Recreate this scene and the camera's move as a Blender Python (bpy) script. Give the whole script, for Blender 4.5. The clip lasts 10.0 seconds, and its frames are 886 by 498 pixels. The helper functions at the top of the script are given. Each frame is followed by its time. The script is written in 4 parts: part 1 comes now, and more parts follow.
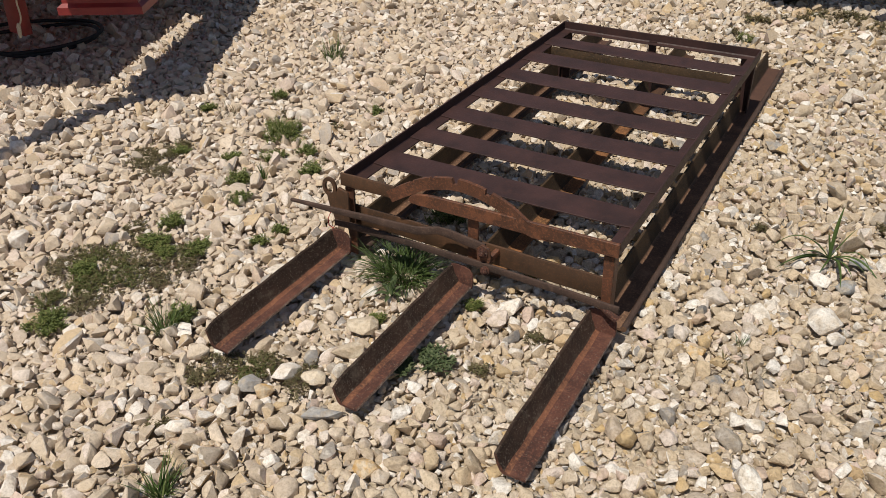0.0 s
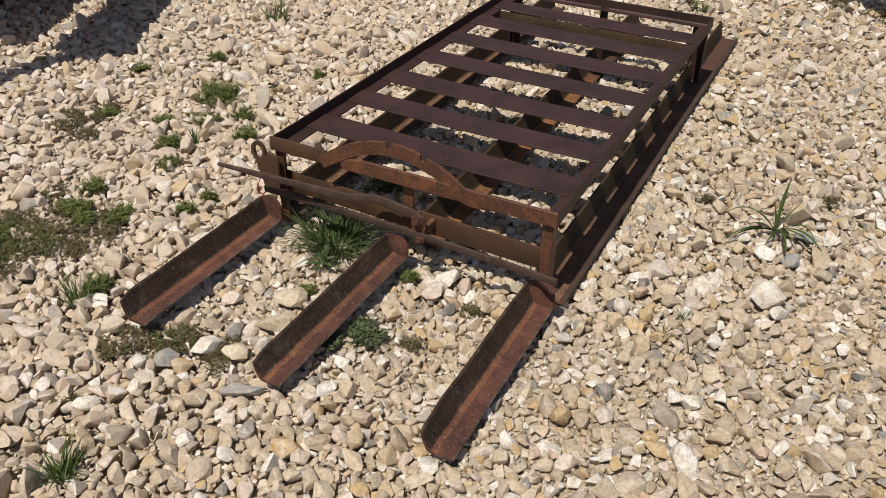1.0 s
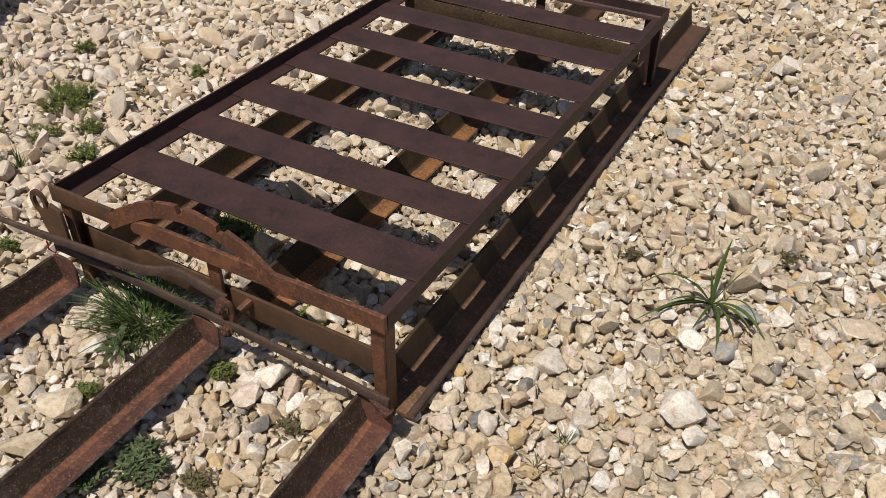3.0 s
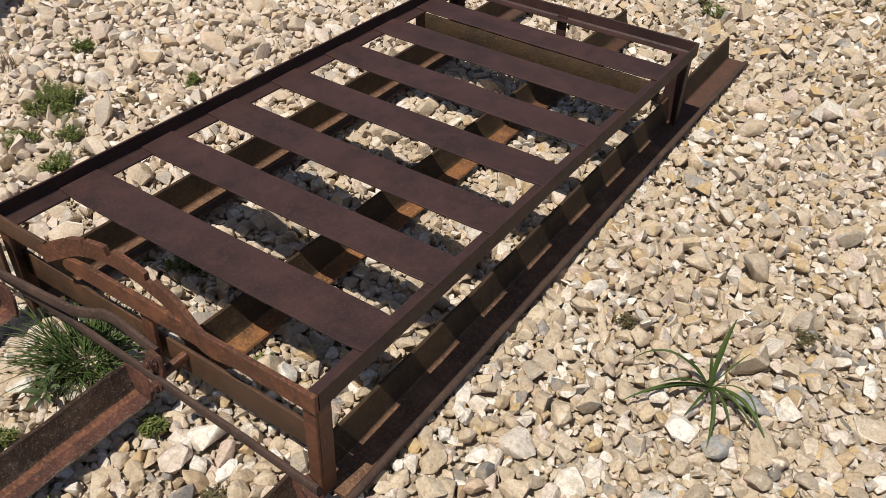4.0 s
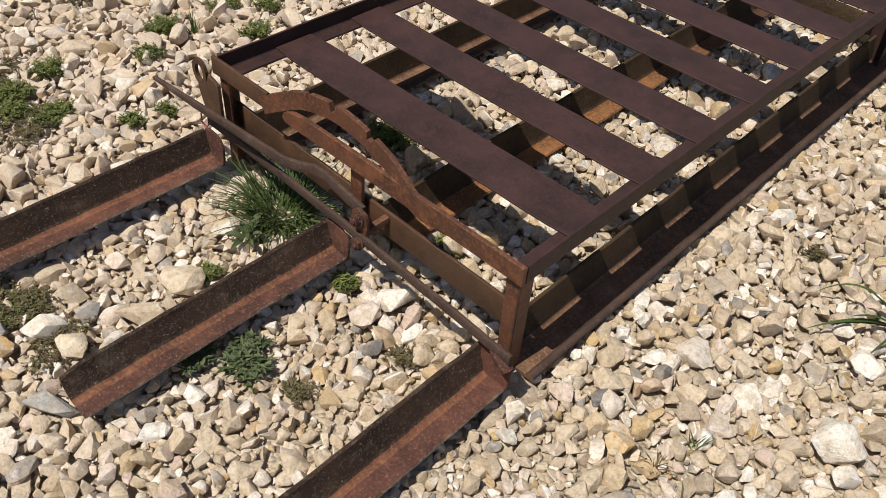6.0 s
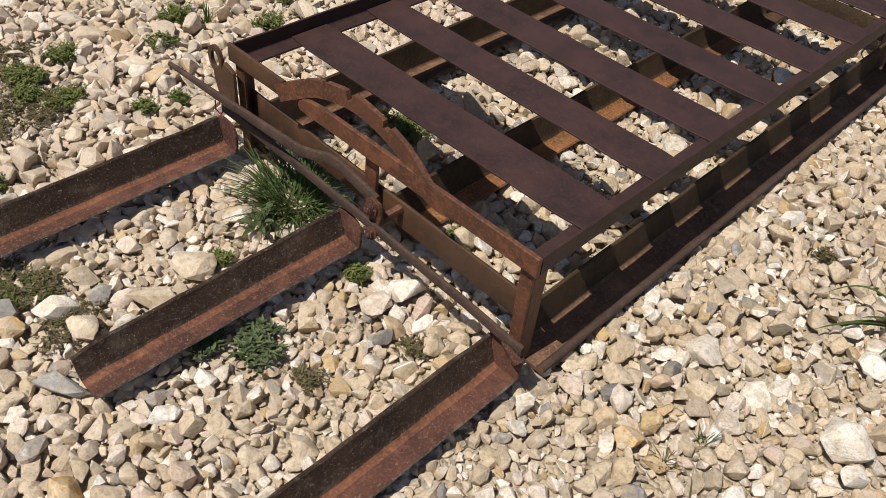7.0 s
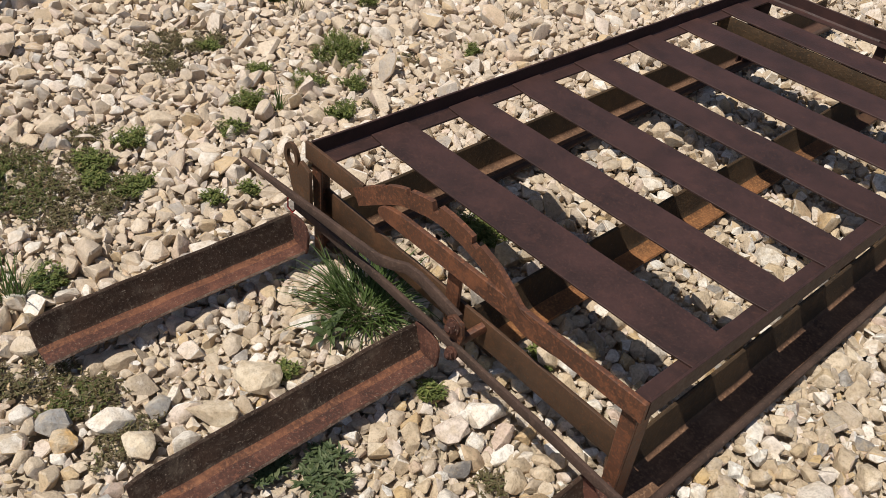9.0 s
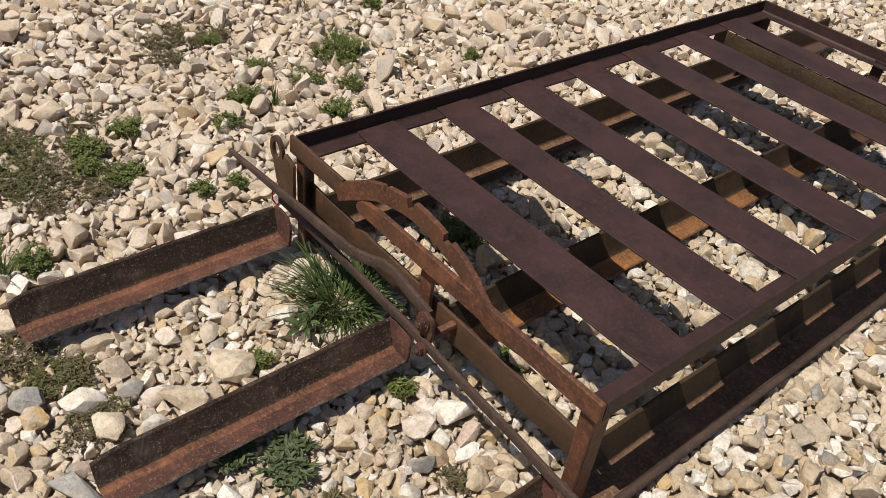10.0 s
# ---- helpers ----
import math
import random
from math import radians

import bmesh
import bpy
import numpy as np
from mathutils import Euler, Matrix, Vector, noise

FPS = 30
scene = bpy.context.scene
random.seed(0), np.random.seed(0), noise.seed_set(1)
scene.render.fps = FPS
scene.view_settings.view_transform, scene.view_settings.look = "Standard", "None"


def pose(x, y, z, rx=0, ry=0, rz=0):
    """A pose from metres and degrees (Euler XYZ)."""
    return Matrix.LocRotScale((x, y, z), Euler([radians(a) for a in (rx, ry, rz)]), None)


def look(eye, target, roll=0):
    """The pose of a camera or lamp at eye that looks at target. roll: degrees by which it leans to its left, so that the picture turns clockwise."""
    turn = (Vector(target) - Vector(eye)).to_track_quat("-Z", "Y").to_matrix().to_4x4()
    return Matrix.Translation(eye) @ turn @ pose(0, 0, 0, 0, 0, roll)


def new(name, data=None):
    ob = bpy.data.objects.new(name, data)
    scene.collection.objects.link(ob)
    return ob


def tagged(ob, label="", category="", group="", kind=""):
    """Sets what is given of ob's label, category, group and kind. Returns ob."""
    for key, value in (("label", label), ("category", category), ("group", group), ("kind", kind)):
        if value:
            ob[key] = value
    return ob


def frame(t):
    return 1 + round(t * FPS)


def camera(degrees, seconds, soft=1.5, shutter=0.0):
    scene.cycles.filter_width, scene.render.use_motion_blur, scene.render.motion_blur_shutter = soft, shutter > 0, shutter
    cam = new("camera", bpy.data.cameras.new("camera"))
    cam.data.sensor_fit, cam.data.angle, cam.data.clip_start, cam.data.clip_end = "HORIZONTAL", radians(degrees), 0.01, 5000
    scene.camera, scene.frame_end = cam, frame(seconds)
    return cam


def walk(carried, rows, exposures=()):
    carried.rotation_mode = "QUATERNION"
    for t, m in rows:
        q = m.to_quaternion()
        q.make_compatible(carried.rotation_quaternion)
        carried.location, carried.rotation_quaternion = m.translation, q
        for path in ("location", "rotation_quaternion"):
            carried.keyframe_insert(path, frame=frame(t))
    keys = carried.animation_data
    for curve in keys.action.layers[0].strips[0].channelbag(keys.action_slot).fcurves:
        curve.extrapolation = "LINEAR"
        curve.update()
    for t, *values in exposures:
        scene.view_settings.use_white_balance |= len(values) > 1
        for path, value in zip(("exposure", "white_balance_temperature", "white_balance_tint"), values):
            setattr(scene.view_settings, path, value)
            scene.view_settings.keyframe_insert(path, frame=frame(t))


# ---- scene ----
cam = camera(55.7, 10.0, soft=0.75)
PATH = [
    (0, (1.535, -2.002, 1.6), (0.693, -0.536, 0.532), -1.0),
    (0.5, (1.522, -1.947, 1.546), (0.749, -0.485, 0.421), 0.3),
    (1, (1.567, -1.879, 1.524), (0.819, -0.401, 0.403), 1.1),
    (1.5, (1.678, -1.787, 1.513), (0.912, -0.325, 0.382), 0.8),
    (2, (1.678, -1.645, 1.496), (0.883, -0.229, 0.328), 0.2),
    (2.5, (1.645, -1.347, 1.492), (0.871, 0.056, 0.295), -0.0),
    (3, (1.662, -1.042, 1.468), (0.905, 0.348, 0.244), 0.8),
    (3.2, (1.706, -0.864, 1.458), (0.941, 0.523, 0.237), 1.1),
    (4.3, (1.647, -0.729, 1.444), (0.769, 0.556, 0.189), 3.1),
    (4.5, (1.62, -0.779, 1.42), (0.723, 0.462, 0.133), 3.5),
    (5, (1.589, -0.87, 1.403), (0.669, 0.294, 0.062), 4.9),
    (5.5, (1.578, -0.898, 1.391), (0.64, 0.222, 0.025), 5.1),
    (6, (1.565, -0.926, 1.377), (0.607, 0.18, 0.013), 4.8),
    (7.5, (1.543, -0.966, 1.334), (0.592, 0.151, -0.024), 7.3),
    (8, (1.502, -0.952, 1.309), (0.556, 0.155, -0.062), 7.8),
    (8.5, (1.435, -0.936, 1.342), (0.426, 0.172, 0.018), 7.1),
    (9, (1.367, -0.905, 1.346), (0.264, 0.198, 0.095), 5.8),
    (9.5, (1.394, -0.868, 1.34), (0.249, 0.226, 0.119), 5.8),
    (10, (1.437, -0.865, 1.35), (0.307, 0.223, 0.109), 7.5),
]
walk(cam, [(t, look(eye, target, roll)) for t, eye, target, roll in PATH], exposures=[(0.0, -0.26), (3.2, -0.19), (4.5, -0.06), (10.0, -0.13)])

# ---------------------------------------------------------------- light
LIGHT = Vector((0.058, 0.495, -1.0)).normalized()          # the way the sunlight travels
elev = math.asin(-LIGHT.z)
azim = math.atan2(-LIGHT.x, -LIGHT.y)
world = bpy.data.worlds.new("sky")
scene.world = world
world.use_nodes = True
wn = world.node_tree
sky = wn.nodes.new("ShaderNodeTexSky")
sky.sky_type = 'NISHITA'
sky.sun_disc = False
sky.sun_elevation = elev
sky.sun_rotation = azim
wn.links.new(sky.outputs[0], wn.nodes["Background"].inputs[0])
wn.nodes["Background"].inputs[1].default_value = 0.072
sun = new("sun", bpy.data.lights.new("sun", 'SUN'))
sun.data.energy = 4.9
sun.data.angle = radians(0.53)
sun.data.color = (1.0, 0.945, 0.842)
sun.matrix_world = look((0, 0, 6), Vector((0, 0, 6)) + LIGHT)

# ---------------------------------------------------------------- materials


class Nodes:
    """A small helper round one node material."""

    def __init__(self, name):
        self.mat = bpy.data.materials.new(name)
        self.mat.use_nodes = True
        self.t = self.mat.node_tree
        self.out = self.t.nodes["Material Output"]
        self.bsdf = self.t.nodes["Principled BSDF"]
        self.co = self.t.nodes.new("ShaderNodeTexCoord").outputs["Object"]

    def node(self, kind, **values):
        n = self.t.nodes.new(kind)
        for k, v in values.items():
            n.inputs[k].default_value = v
        return n

    def link(self, a, b):
        self.t.links.new(a, b)

    def noise(self, scale, detail=4.0, rough=0.6, co=None, stretch=None):
        n = self.node("ShaderNodeTexNoise", Scale=scale, Detail=detail, Roughness=rough)
        src = co or self.co
        if stretch:
            m = self.node("ShaderNodeMapping")
            m.inputs["Scale"].default_value = stretch
            self.link(src, m.inputs["Vector"])
            src = m.outputs[0]
        self.link(src, n.inputs["Vector"])
        return n.outputs["Fac"]

    def ramp(self, fac, stops, hard=False):
        r = self.t.nodes.new("ShaderNodeValToRGB")
        if hard:
            r.color_ramp.interpolation = 'CONSTANT'
        els = r.color_ramp.elements
        while len(els) < len(stops):
            els.new(0.5)
        for e, (p, c) in zip(els, stops):
            e.position = p
            e.color = (*c, 1.0) if len(c) == 3 else c
        self.link(fac, r.inputs[0])
        return r.outputs[0]

    def mix(self, fac, a, b, blend='MIX'):
        m = self.t.nodes.new("ShaderNodeMix")
        m.data_type = 'RGBA'
        m.blend_type = blend
        for sock, v in ((m.inputs[0], fac), (m.inputs[6], a), (m.inputs[7], b)):
            if isinstance(v, (int, float)):
                sock.default_value = v
            elif isinstance(v, tuple):
                sock.default_value = (*v, 1.0)
            else:
                self.link(v, sock)
        return m.outputs[2]

    def value(self, fac, lo, hi, a=0.0, b=1.0):
        m = self.t.nodes.new("ShaderNodeMapRange")
        for i, v in enumerate((lo, hi, a, b)):
            m.inputs[i + 1].default_value = v
        self.link(fac, m.inputs[0])
        return m.outputs[0]

    def bump(self, height, strength, distance):
        b = self.node("ShaderNodeBump", Strength=strength, Distance=distance)
        self.link(height, b.inputs["Height"])
        self.link(b.outputs[0], self.bsdf.inputs["Normal"])

    def done(self, colour, rough=0.7, metal=0.0):
        if isinstance(colour, tuple):
            self.bsdf.inputs["Base Color"].default_value = (*colour, 1.0)
        else:
            self.link(colour, self.bsdf.inputs["Base Color"])
        if isinstance(rough, (int, float)):
            self.bsdf.inputs["Roughness"].default_value = rough
        else:
            self.link(rough, self.bsdf.inputs["Roughness"])
        self.bsdf.inputs["Metallic"].default_value = metal
        return self.mat


def rust(name, dark, mid, bright, share=0.5, rough=0.62, relief=0.0015, speck=0.25, stretch=None, fade=None):
    """Rusted iron: dark skin, mid brown scale, bright powdery rust and pale specks."""
    k = Nodes(name)
    big = k.noise(9.0, 5.0, 0.65, stretch=stretch)
    fine = k.noise(140.0, 4.0, 0.7)
    tiny = k.noise(190.0, 3.0, 0.7)
    a = k.mix(k.value(big, 0.35, 0.65), dark, mid)
    f = k.value(fine, 0.62 - 0.25 * share, 0.85 - 0.2 * share)
    b = k.mix(f, a, bright)
    patch = k.noise(17.0, 7.0, 0.68)
    b = k.mix(k.value(patch, 0.53, 0.68, 0.0, 0.75 * share + 0.15), b, bright)
    b = k.mix(k.value(patch, 0.42, 0.30, 0.0, 0.45), b, dark)
    s = k.value(tiny, 0.62, 0.70, 0.0, speck)
    c = k.mix(s, b, (0.30, 0.24, 0.19))
    if fade:                                              # old scale is left on beyond this length
        xyz = k.t.nodes.new("ShaderNodeSeparateXYZ")
        k.link(k.co, xyz.inputs[0])
        c = k.mix(k.value(xyz.outputs[1], fade[0], fade[1], 0.0, 0.85), c, k.mix(f, fade[2], fade[3]))
    r = k.value(fine, 0.3, 0.7, rough - 0.1, rough + 0.18)
    k.bump(fine, 0.7, relief)
    k.bsdf.inputs["Specular IOR Level"].default_value = 0.32
    return k.done(c, r)


RUST_SLAT = rust("dark_plum_rust", (0.031, 0.0165, 0.0150), (0.055, 0.0265, 0.0235), (0.088, 0.038, 0.029), 0.26, 0.56, 0.0005, 0.05)
RUST_BAR = rust("brown_rust", (0.054, 0.028, 0.019), (0.115, 0.049, 0.029), (0.270, 0.102, 0.048), 0.48, 0.52, 0.0008, 0.07)
RUST_PLATE = rust("olive_brown_rust", (0.050, 0.029, 0.018), (0.090, 0.047, 0.026), (0.175, 0.078, 0.038), 0.36, 0.54, 0.0008, 0.08)
RUST_RED = rust("red_brown_rust", (0.046, 0.021, 0.016), (0.105, 0.042, 0.029), (0.200, 0.085, 0.055), 0.5, 0.8, 0.003, 0.65)
RUST_LIP = rust("flaked_pale_lip", (0.060, 0.034, 0.026), (0.14, 0.080, 0.055), (0.30, 0.23, 0.18), 0.6, 0.85, 0.003, 0.9)
RUST_FOLD = rust("bare_orange_fold", (0.075, 0.033, 0.021), (0.175, 0.070, 0.039), (0.290, 0.128, 0.068), 0.6, 0.8, 0.002, 0.25)
RUST_ORANGE = rust("orange_rust", (0.09, 0.045, 0.022), (0.26, 0.108, 0.042), (0.40, 0.185, 0.072), 0.6, 0.8, 0.0015, 0.1, fade=(1.35, 1.9, (0.040, 0.022, 0.016), (0.085, 0.042, 0.026)))
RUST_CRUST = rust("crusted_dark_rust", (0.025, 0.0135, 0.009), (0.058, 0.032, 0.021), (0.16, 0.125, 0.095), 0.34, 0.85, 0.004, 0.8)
RUST_WEB = rust("olive_web_rust", (0.034, 0.022, 0.013), (0.068, 0.041, 0.021), (0.14, 0.076, 0.037), 0.35, 0.8, 0.003, 0.25)
RUST_BULB = rust("dull_brown_edge", (0.044, 0.028, 0.022), (0.078, 0.046, 0.035), (0.135, 0.085, 0.062), 0.4, 0.85, 0.002, 0.2)
RUST_EDGE = rust("runner_rust", (0.075, 0.040, 0.025), (0.160, 0.086, 0.050), (0.300, 0.170, 0.098), 0.5, 0.8, 0.0015, 0.2, fade=(1.6, 2.1, (0.070, 0.035, 0.026), (0.145, 0.072, 0.050)))

STONE_STOPS = [(0.0, (0.19, 0.18, 0.175)), (0.03, (0.32, 0.295, 0.27)), (0.07, (0.43, 0.352, 0.265)), (0.20, (0.515, 0.405, 0.285)),
               (0.34, (0.61, 0.505, 0.375)), (0.45, (0.44, 0.352, 0.268)), (0.56, (0.67, 0.56, 0.435)), (0.67, (0.53, 0.40, 0.25)), (0.72, (0.52, 0.36, 0.17)),
               (0.75, (0.58, 0.445, 0.37)), (0.80, (0.66, 0.55, 0.47)), (0.885, (0.75, 0.68, 0.59)), (0.975, (0.80, 0.76, 0.70))]


def stone_skin(k, base, geo, stain=1.0):
    """Blotches, pits and dust on a stone of the given base colour."""
    blot = k.noise(34.0, 5.0, 0.65, co=geo)
    mid = k.noise(95.0, 4.0, 0.65, co=geo)
    fine = k.noise(230.0, 4.0, 0.7, co=geo)
    c = k.mix(k.value(blot, 0.48, 0.64, 0.0, 0.55 * stain), base, (0.475, 0.368, 0.238))
    c = k.mix(k.value(blot, 0.42, 0.32, 0.0, 0.50), c, (0.70, 0.645, 0.565))
    c = k.mix(1.0, c, k.ramp(mid, [(0.34, (0.76, 0.74, 0.72)), (0.50, (0.99, 0.99, 0.99)), (0.66, (1.08, 1.08, 1.08))]), 'MULTIPLY')
    c = k.mix(1.0, c, k.ramp(fine, [(0.34, (0.74, 0.72, 0.70)), (0.46, (1.0, 1.0, 1.0)), (0.66, (1.05, 1.05, 1.05))]), 'MULTIPLY')
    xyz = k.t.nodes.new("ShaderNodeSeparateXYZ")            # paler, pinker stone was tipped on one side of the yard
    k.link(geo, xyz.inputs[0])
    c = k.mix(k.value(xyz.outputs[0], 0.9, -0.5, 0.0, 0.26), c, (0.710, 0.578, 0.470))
    k.bump(k.mix(0.30, mid, fine), 0.9, 0.006)
    return c


def plain_stone(name, a, b, stain=1.0):
    k = Nodes(name)
    geo = k.t.nodes.new("ShaderNodeNewGeometry").outputs["Position"]
    base = k.mix(k.value(k.noise(26.0, 4.0, co=geo), 0.44, 0.6), a, b)
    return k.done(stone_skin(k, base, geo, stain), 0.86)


def stone_material(name, single):
    k = Nodes(name)
    if single:
        rnd = k.t.nodes.new("ShaderNodeObjectInfo").outputs["Random"]
    else:
        rnd = k.t.nodes.new("ShaderNodeNewGeometry").outputs["Random Per Island"]
    geo = k.t.nodes.new("ShaderNodeNewGeometry").outputs["Position"]
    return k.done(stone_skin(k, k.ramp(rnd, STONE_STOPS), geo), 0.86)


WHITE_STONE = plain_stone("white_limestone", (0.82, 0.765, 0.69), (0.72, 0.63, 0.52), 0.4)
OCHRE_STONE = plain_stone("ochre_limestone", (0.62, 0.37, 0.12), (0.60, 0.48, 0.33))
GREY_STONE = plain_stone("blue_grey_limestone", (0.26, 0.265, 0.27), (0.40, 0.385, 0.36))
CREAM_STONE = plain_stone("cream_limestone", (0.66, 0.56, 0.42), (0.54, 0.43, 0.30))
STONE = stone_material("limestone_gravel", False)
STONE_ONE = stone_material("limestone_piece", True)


def ground_material():
    k = Nodes("crushed_stone_dust")
    vor = k.node("ShaderNodeTexVoronoi", Scale=24.0)
    k.link(k.co, vor.inputs["Vector"])
    vor2 = k.node("ShaderNodeTexVoronoi", Scale=75.0)
    k.link(k.co, vor2.inputs["Vector"])
    fine = k.noise(160.0, 5.0, 0.7)
    big = k.noise(1.1, 4.0, 0.6)
    sep = k.t.nodes.new("ShaderNodeSeparateColor")
    k.link(vor.outputs["Color"], sep.inputs[0])
    c = k.ramp(sep.outputs[0], [(0.0, (0.34, 0.28, 0.21)), (0.4, (0.47, 0.39, 0.29)), (0.8, (0.52, 0.435, 0.33)), (1.0, (0.66, 0.60, 0.52))])
    c = k.mix(k.value(big, 0.4, 0.65, 0.0, 0.4), c, (0.37, 0.29, 0.19))
    c = k.mix(k.value(fine, 0.4, 0.7, 0.0, 0.4), c, (0.54, 0.45, 0.32))
    h = k.mix(0.4, vor.outputs["Distance"], vor2.outputs["Distance"])
    inv = k.value(h, 0.0, 0.7, 1.0, 0.0)
    k.bump(inv, 1.0, 0.02)
    return k.done(c, 0.9)


DUST = ground_material()


def leaf_material(name, stops, trans=0.25):
    k = Nodes(name)
    rnd = k.t.nodes.new("ShaderNodeNewGeometry").outputs["Random Per Island"]
    c = k.ramp(rnd, stops)
    c = k.mix(k.value(k.noise(60.0), 0.35, 0.7, 0.0, 0.35), c, (stops[0][1]))
    k.done(c, 0.6)
    k.bsdf.inputs["Specular IOR Level"].default_value = 0.35
    tr = k.t.nodes.new("ShaderNodeBsdfTranslucent")
    k.link(c, tr.inputs["Color"])
    mx = k.t.nodes.new("ShaderNodeMixShader")
    mx.inputs[0].default_value = trans
    k.link(k.bsdf.outputs[0], mx.inputs[1])
    k.link(tr.outputs[0], mx.inputs[2])
    k.link(mx.outputs[0], k.out.inputs["Surface"])
    return k.mat


LEAF = leaf_material("weed_leaf", [(0.0, (0.080, 0.100, 0.026)), (0.5, (0.155, 0.188, 0.048)), (0.85, (0.225, 0.250, 0.068)), (1.0, (0.30, 0.24, 0.10))])
LEAF_DULL = leaf_material("dull_weed_leaf", [(0.0, (0.066, 0.078, 0.020)), (0.45, (0.115, 0.138, 0.034)), (0.70, (0.16, 0.130, 0.052)), (1.0, (0.24, 0.155, 0.085))])
GRASS_DARK = leaf_material("dark_grass_blade", [(0.0, (0.044, 0.070, 0.018)), (0.6, (0.094, 0.140, 0.036)), (0.90, (0.16, 0.205, 0.062)), (1.0, (0.28, 0.26, 0.12))], 0.25)
LEAF_BROWN = leaf_material("dry_weed_leaf", [(0.0, (0.10, 0.075, 0.036)), (0.5, (0.16, 0.125, 0.062)), (0.75, (0.13, 0.145, 0.05)), (1.0, (0.27, 0.20, 0.12))])
GRASS = leaf_material("grass_blade", [(0.0, (0.045, 0.080, 0.018)), (0.6, (0.095, 0.150, 0.036)), (0.9, (0.16, 0.21, 0.060)), (1.0, (0.36, 0.33, 0.15))])
LEAF_GREY = leaf_material("grey_green_leaf", [(0.0, (0.055, 0.080, 0.032)), (0.6, (0.11, 0.145, 0.060)), (1.0, (0.19, 0.21, 0.105))])


def paint_red():
    k = Nodes("faded_red_paint")
    n = k.noise(6.0, 5.0)
    f = k.noise(70.0, 4.0)
    c = k.mix(k.value(n, 0.35, 0.7), (0.17, 0.014, 0.014), (0.27, 0.030, 0.027))
    c = k.mix(k.value(f, 0.62, 0.74, 0.0, 0.8), c, (0.12, 0.05, 0.03))
    k.bump(f, 0.3, 0.001)
    return k.done(c, 0.5)


RED = paint_red()


def plain(name, a, b, scale, rough, relief=0.001, metal=0.0):
    k = Nodes(name)
    n = k.noise(scale, 5.0)
    k.bump(n, 0.5, relief)
    return k.done(k.mix(k.value(n, 0.3, 0.7), a, b), rough, metal)


RUBBER = plain("black_rubber", (0.012, 0.012, 0.013), (0.03, 0.028, 0.026), 40.0, 0.75, 0.002)
ROPE = plain("grey_rope", (0.34, 0.30, 0.24), (0.52, 0.48, 0.40), 220.0, 0.9, 0.002)
STRAP = plain("red_string", (0.45, 0.04, 0.035), (0.60, 0.07, 0.05), 90.0, 0.7)
RIM_PAINT = plain("dusty_rim_paint", (0.22, 0.20, 0.17), (0.34, 0.30, 0.24), 12.0, 0.6)

# ---------------------------------------------------------------- mesh helpers


def part(name, bm, material, parent=None, label="", smooth=True):
    """Links a bmesh as one mesh object under parent."""
    me = bpy.data.meshes.new(name)
    bm.normal_update()
    bm.to_mesh(me)
    bm.free()
    me.materials.append(material)
    if smooth:
        me.shade_smooth()
        me.set_sharp_from_angle(angle=radians(32))
    ob = new(name, me)
    if parent is not None:
        ob.parent = parent
    if label:
        ob["label"] = label
    return ob


def thing(name, label, category, group="", kind="", at=(0, 0, 0)):
    ob = new(name)
    ob.empty_display_size = 0.05
    ob.location = at
    return tagged(ob, label, category, group, kind)


def extrude_profile(points, path, bm=None, wear=0.0, seed=0):
    """A closed profile (u, v) swept along path: a list of (origin, u axis, v axis); worn by a little noise."""
    bm = bm or bmesh.new()
    rings = []
    for j, (o, ux, vx) in enumerate(path):
        ring = []
        for u, v in points:
            p = Vector(o) + Vector(ux) * u + Vector(vx) * v
            if wear:
                q = p * 14.0 + Vector((seed, 0, 0))
                p = p + wear * Vector((noise.noise(q), noise.noise(q + Vector((7, 3, 1))), noise.noise(q + Vector((1, 9, 4)))))
            ring.append(bm.verts.new(p))
        rings.append(ring)
    n = len(points)
    for a, b in zip(rings, rings[1:]):
        for i in range(n):
            bm.faces.new((a[i], a[(i + 1) % n], b[(i + 1) % n], b[i]))
    bm.faces.new(rings[0][::-1])
    bm.faces.new(rings[-1])
    bmesh.ops.recalc_face_normals(bm, faces=bm.faces)
    return bm


def rounded(w, h, r, n=2):
    """A rectangle w by h about its centre, with rounded corners."""
    out = []
    for cx, cy, a0 in ((w / 2 - r, h / 2 - r, 0), (-w / 2 + r, h / 2 - r, 90), (-w / 2 + r, -h / 2 + r, 180), (w / 2 - r, -h / 2 + r, 270)):
        for i in range(n + 1):
            a = radians(a0 + 90 * i / n)
            out.append((cx + r * math.cos(a), cy + r * math.sin(a)))
    return out


def bar(a, b, w, h, up=(0, 0, 1), r=0.0015, steps=8, wear=0.0008, bm=None, bend=None, seed=0):
    """A bar from a to b, w wide and h high (h along up)."""
    a, b = Vector(a), Vector(b)
    d = (b - a).normalized()
    side = d.cross(Vector(up)).normalized()
    top = side.cross(d)
    path = []
    for i in range(steps + 1):
        s = i / steps
        o = a.lerp(b, s)
        if bend:
            o = o + Vector(bend) * math.sin(math.pi * s)
        path.append((o, side, top))
    return extrude_profile(rounded(w, h, r), path, bm, wear, seed)


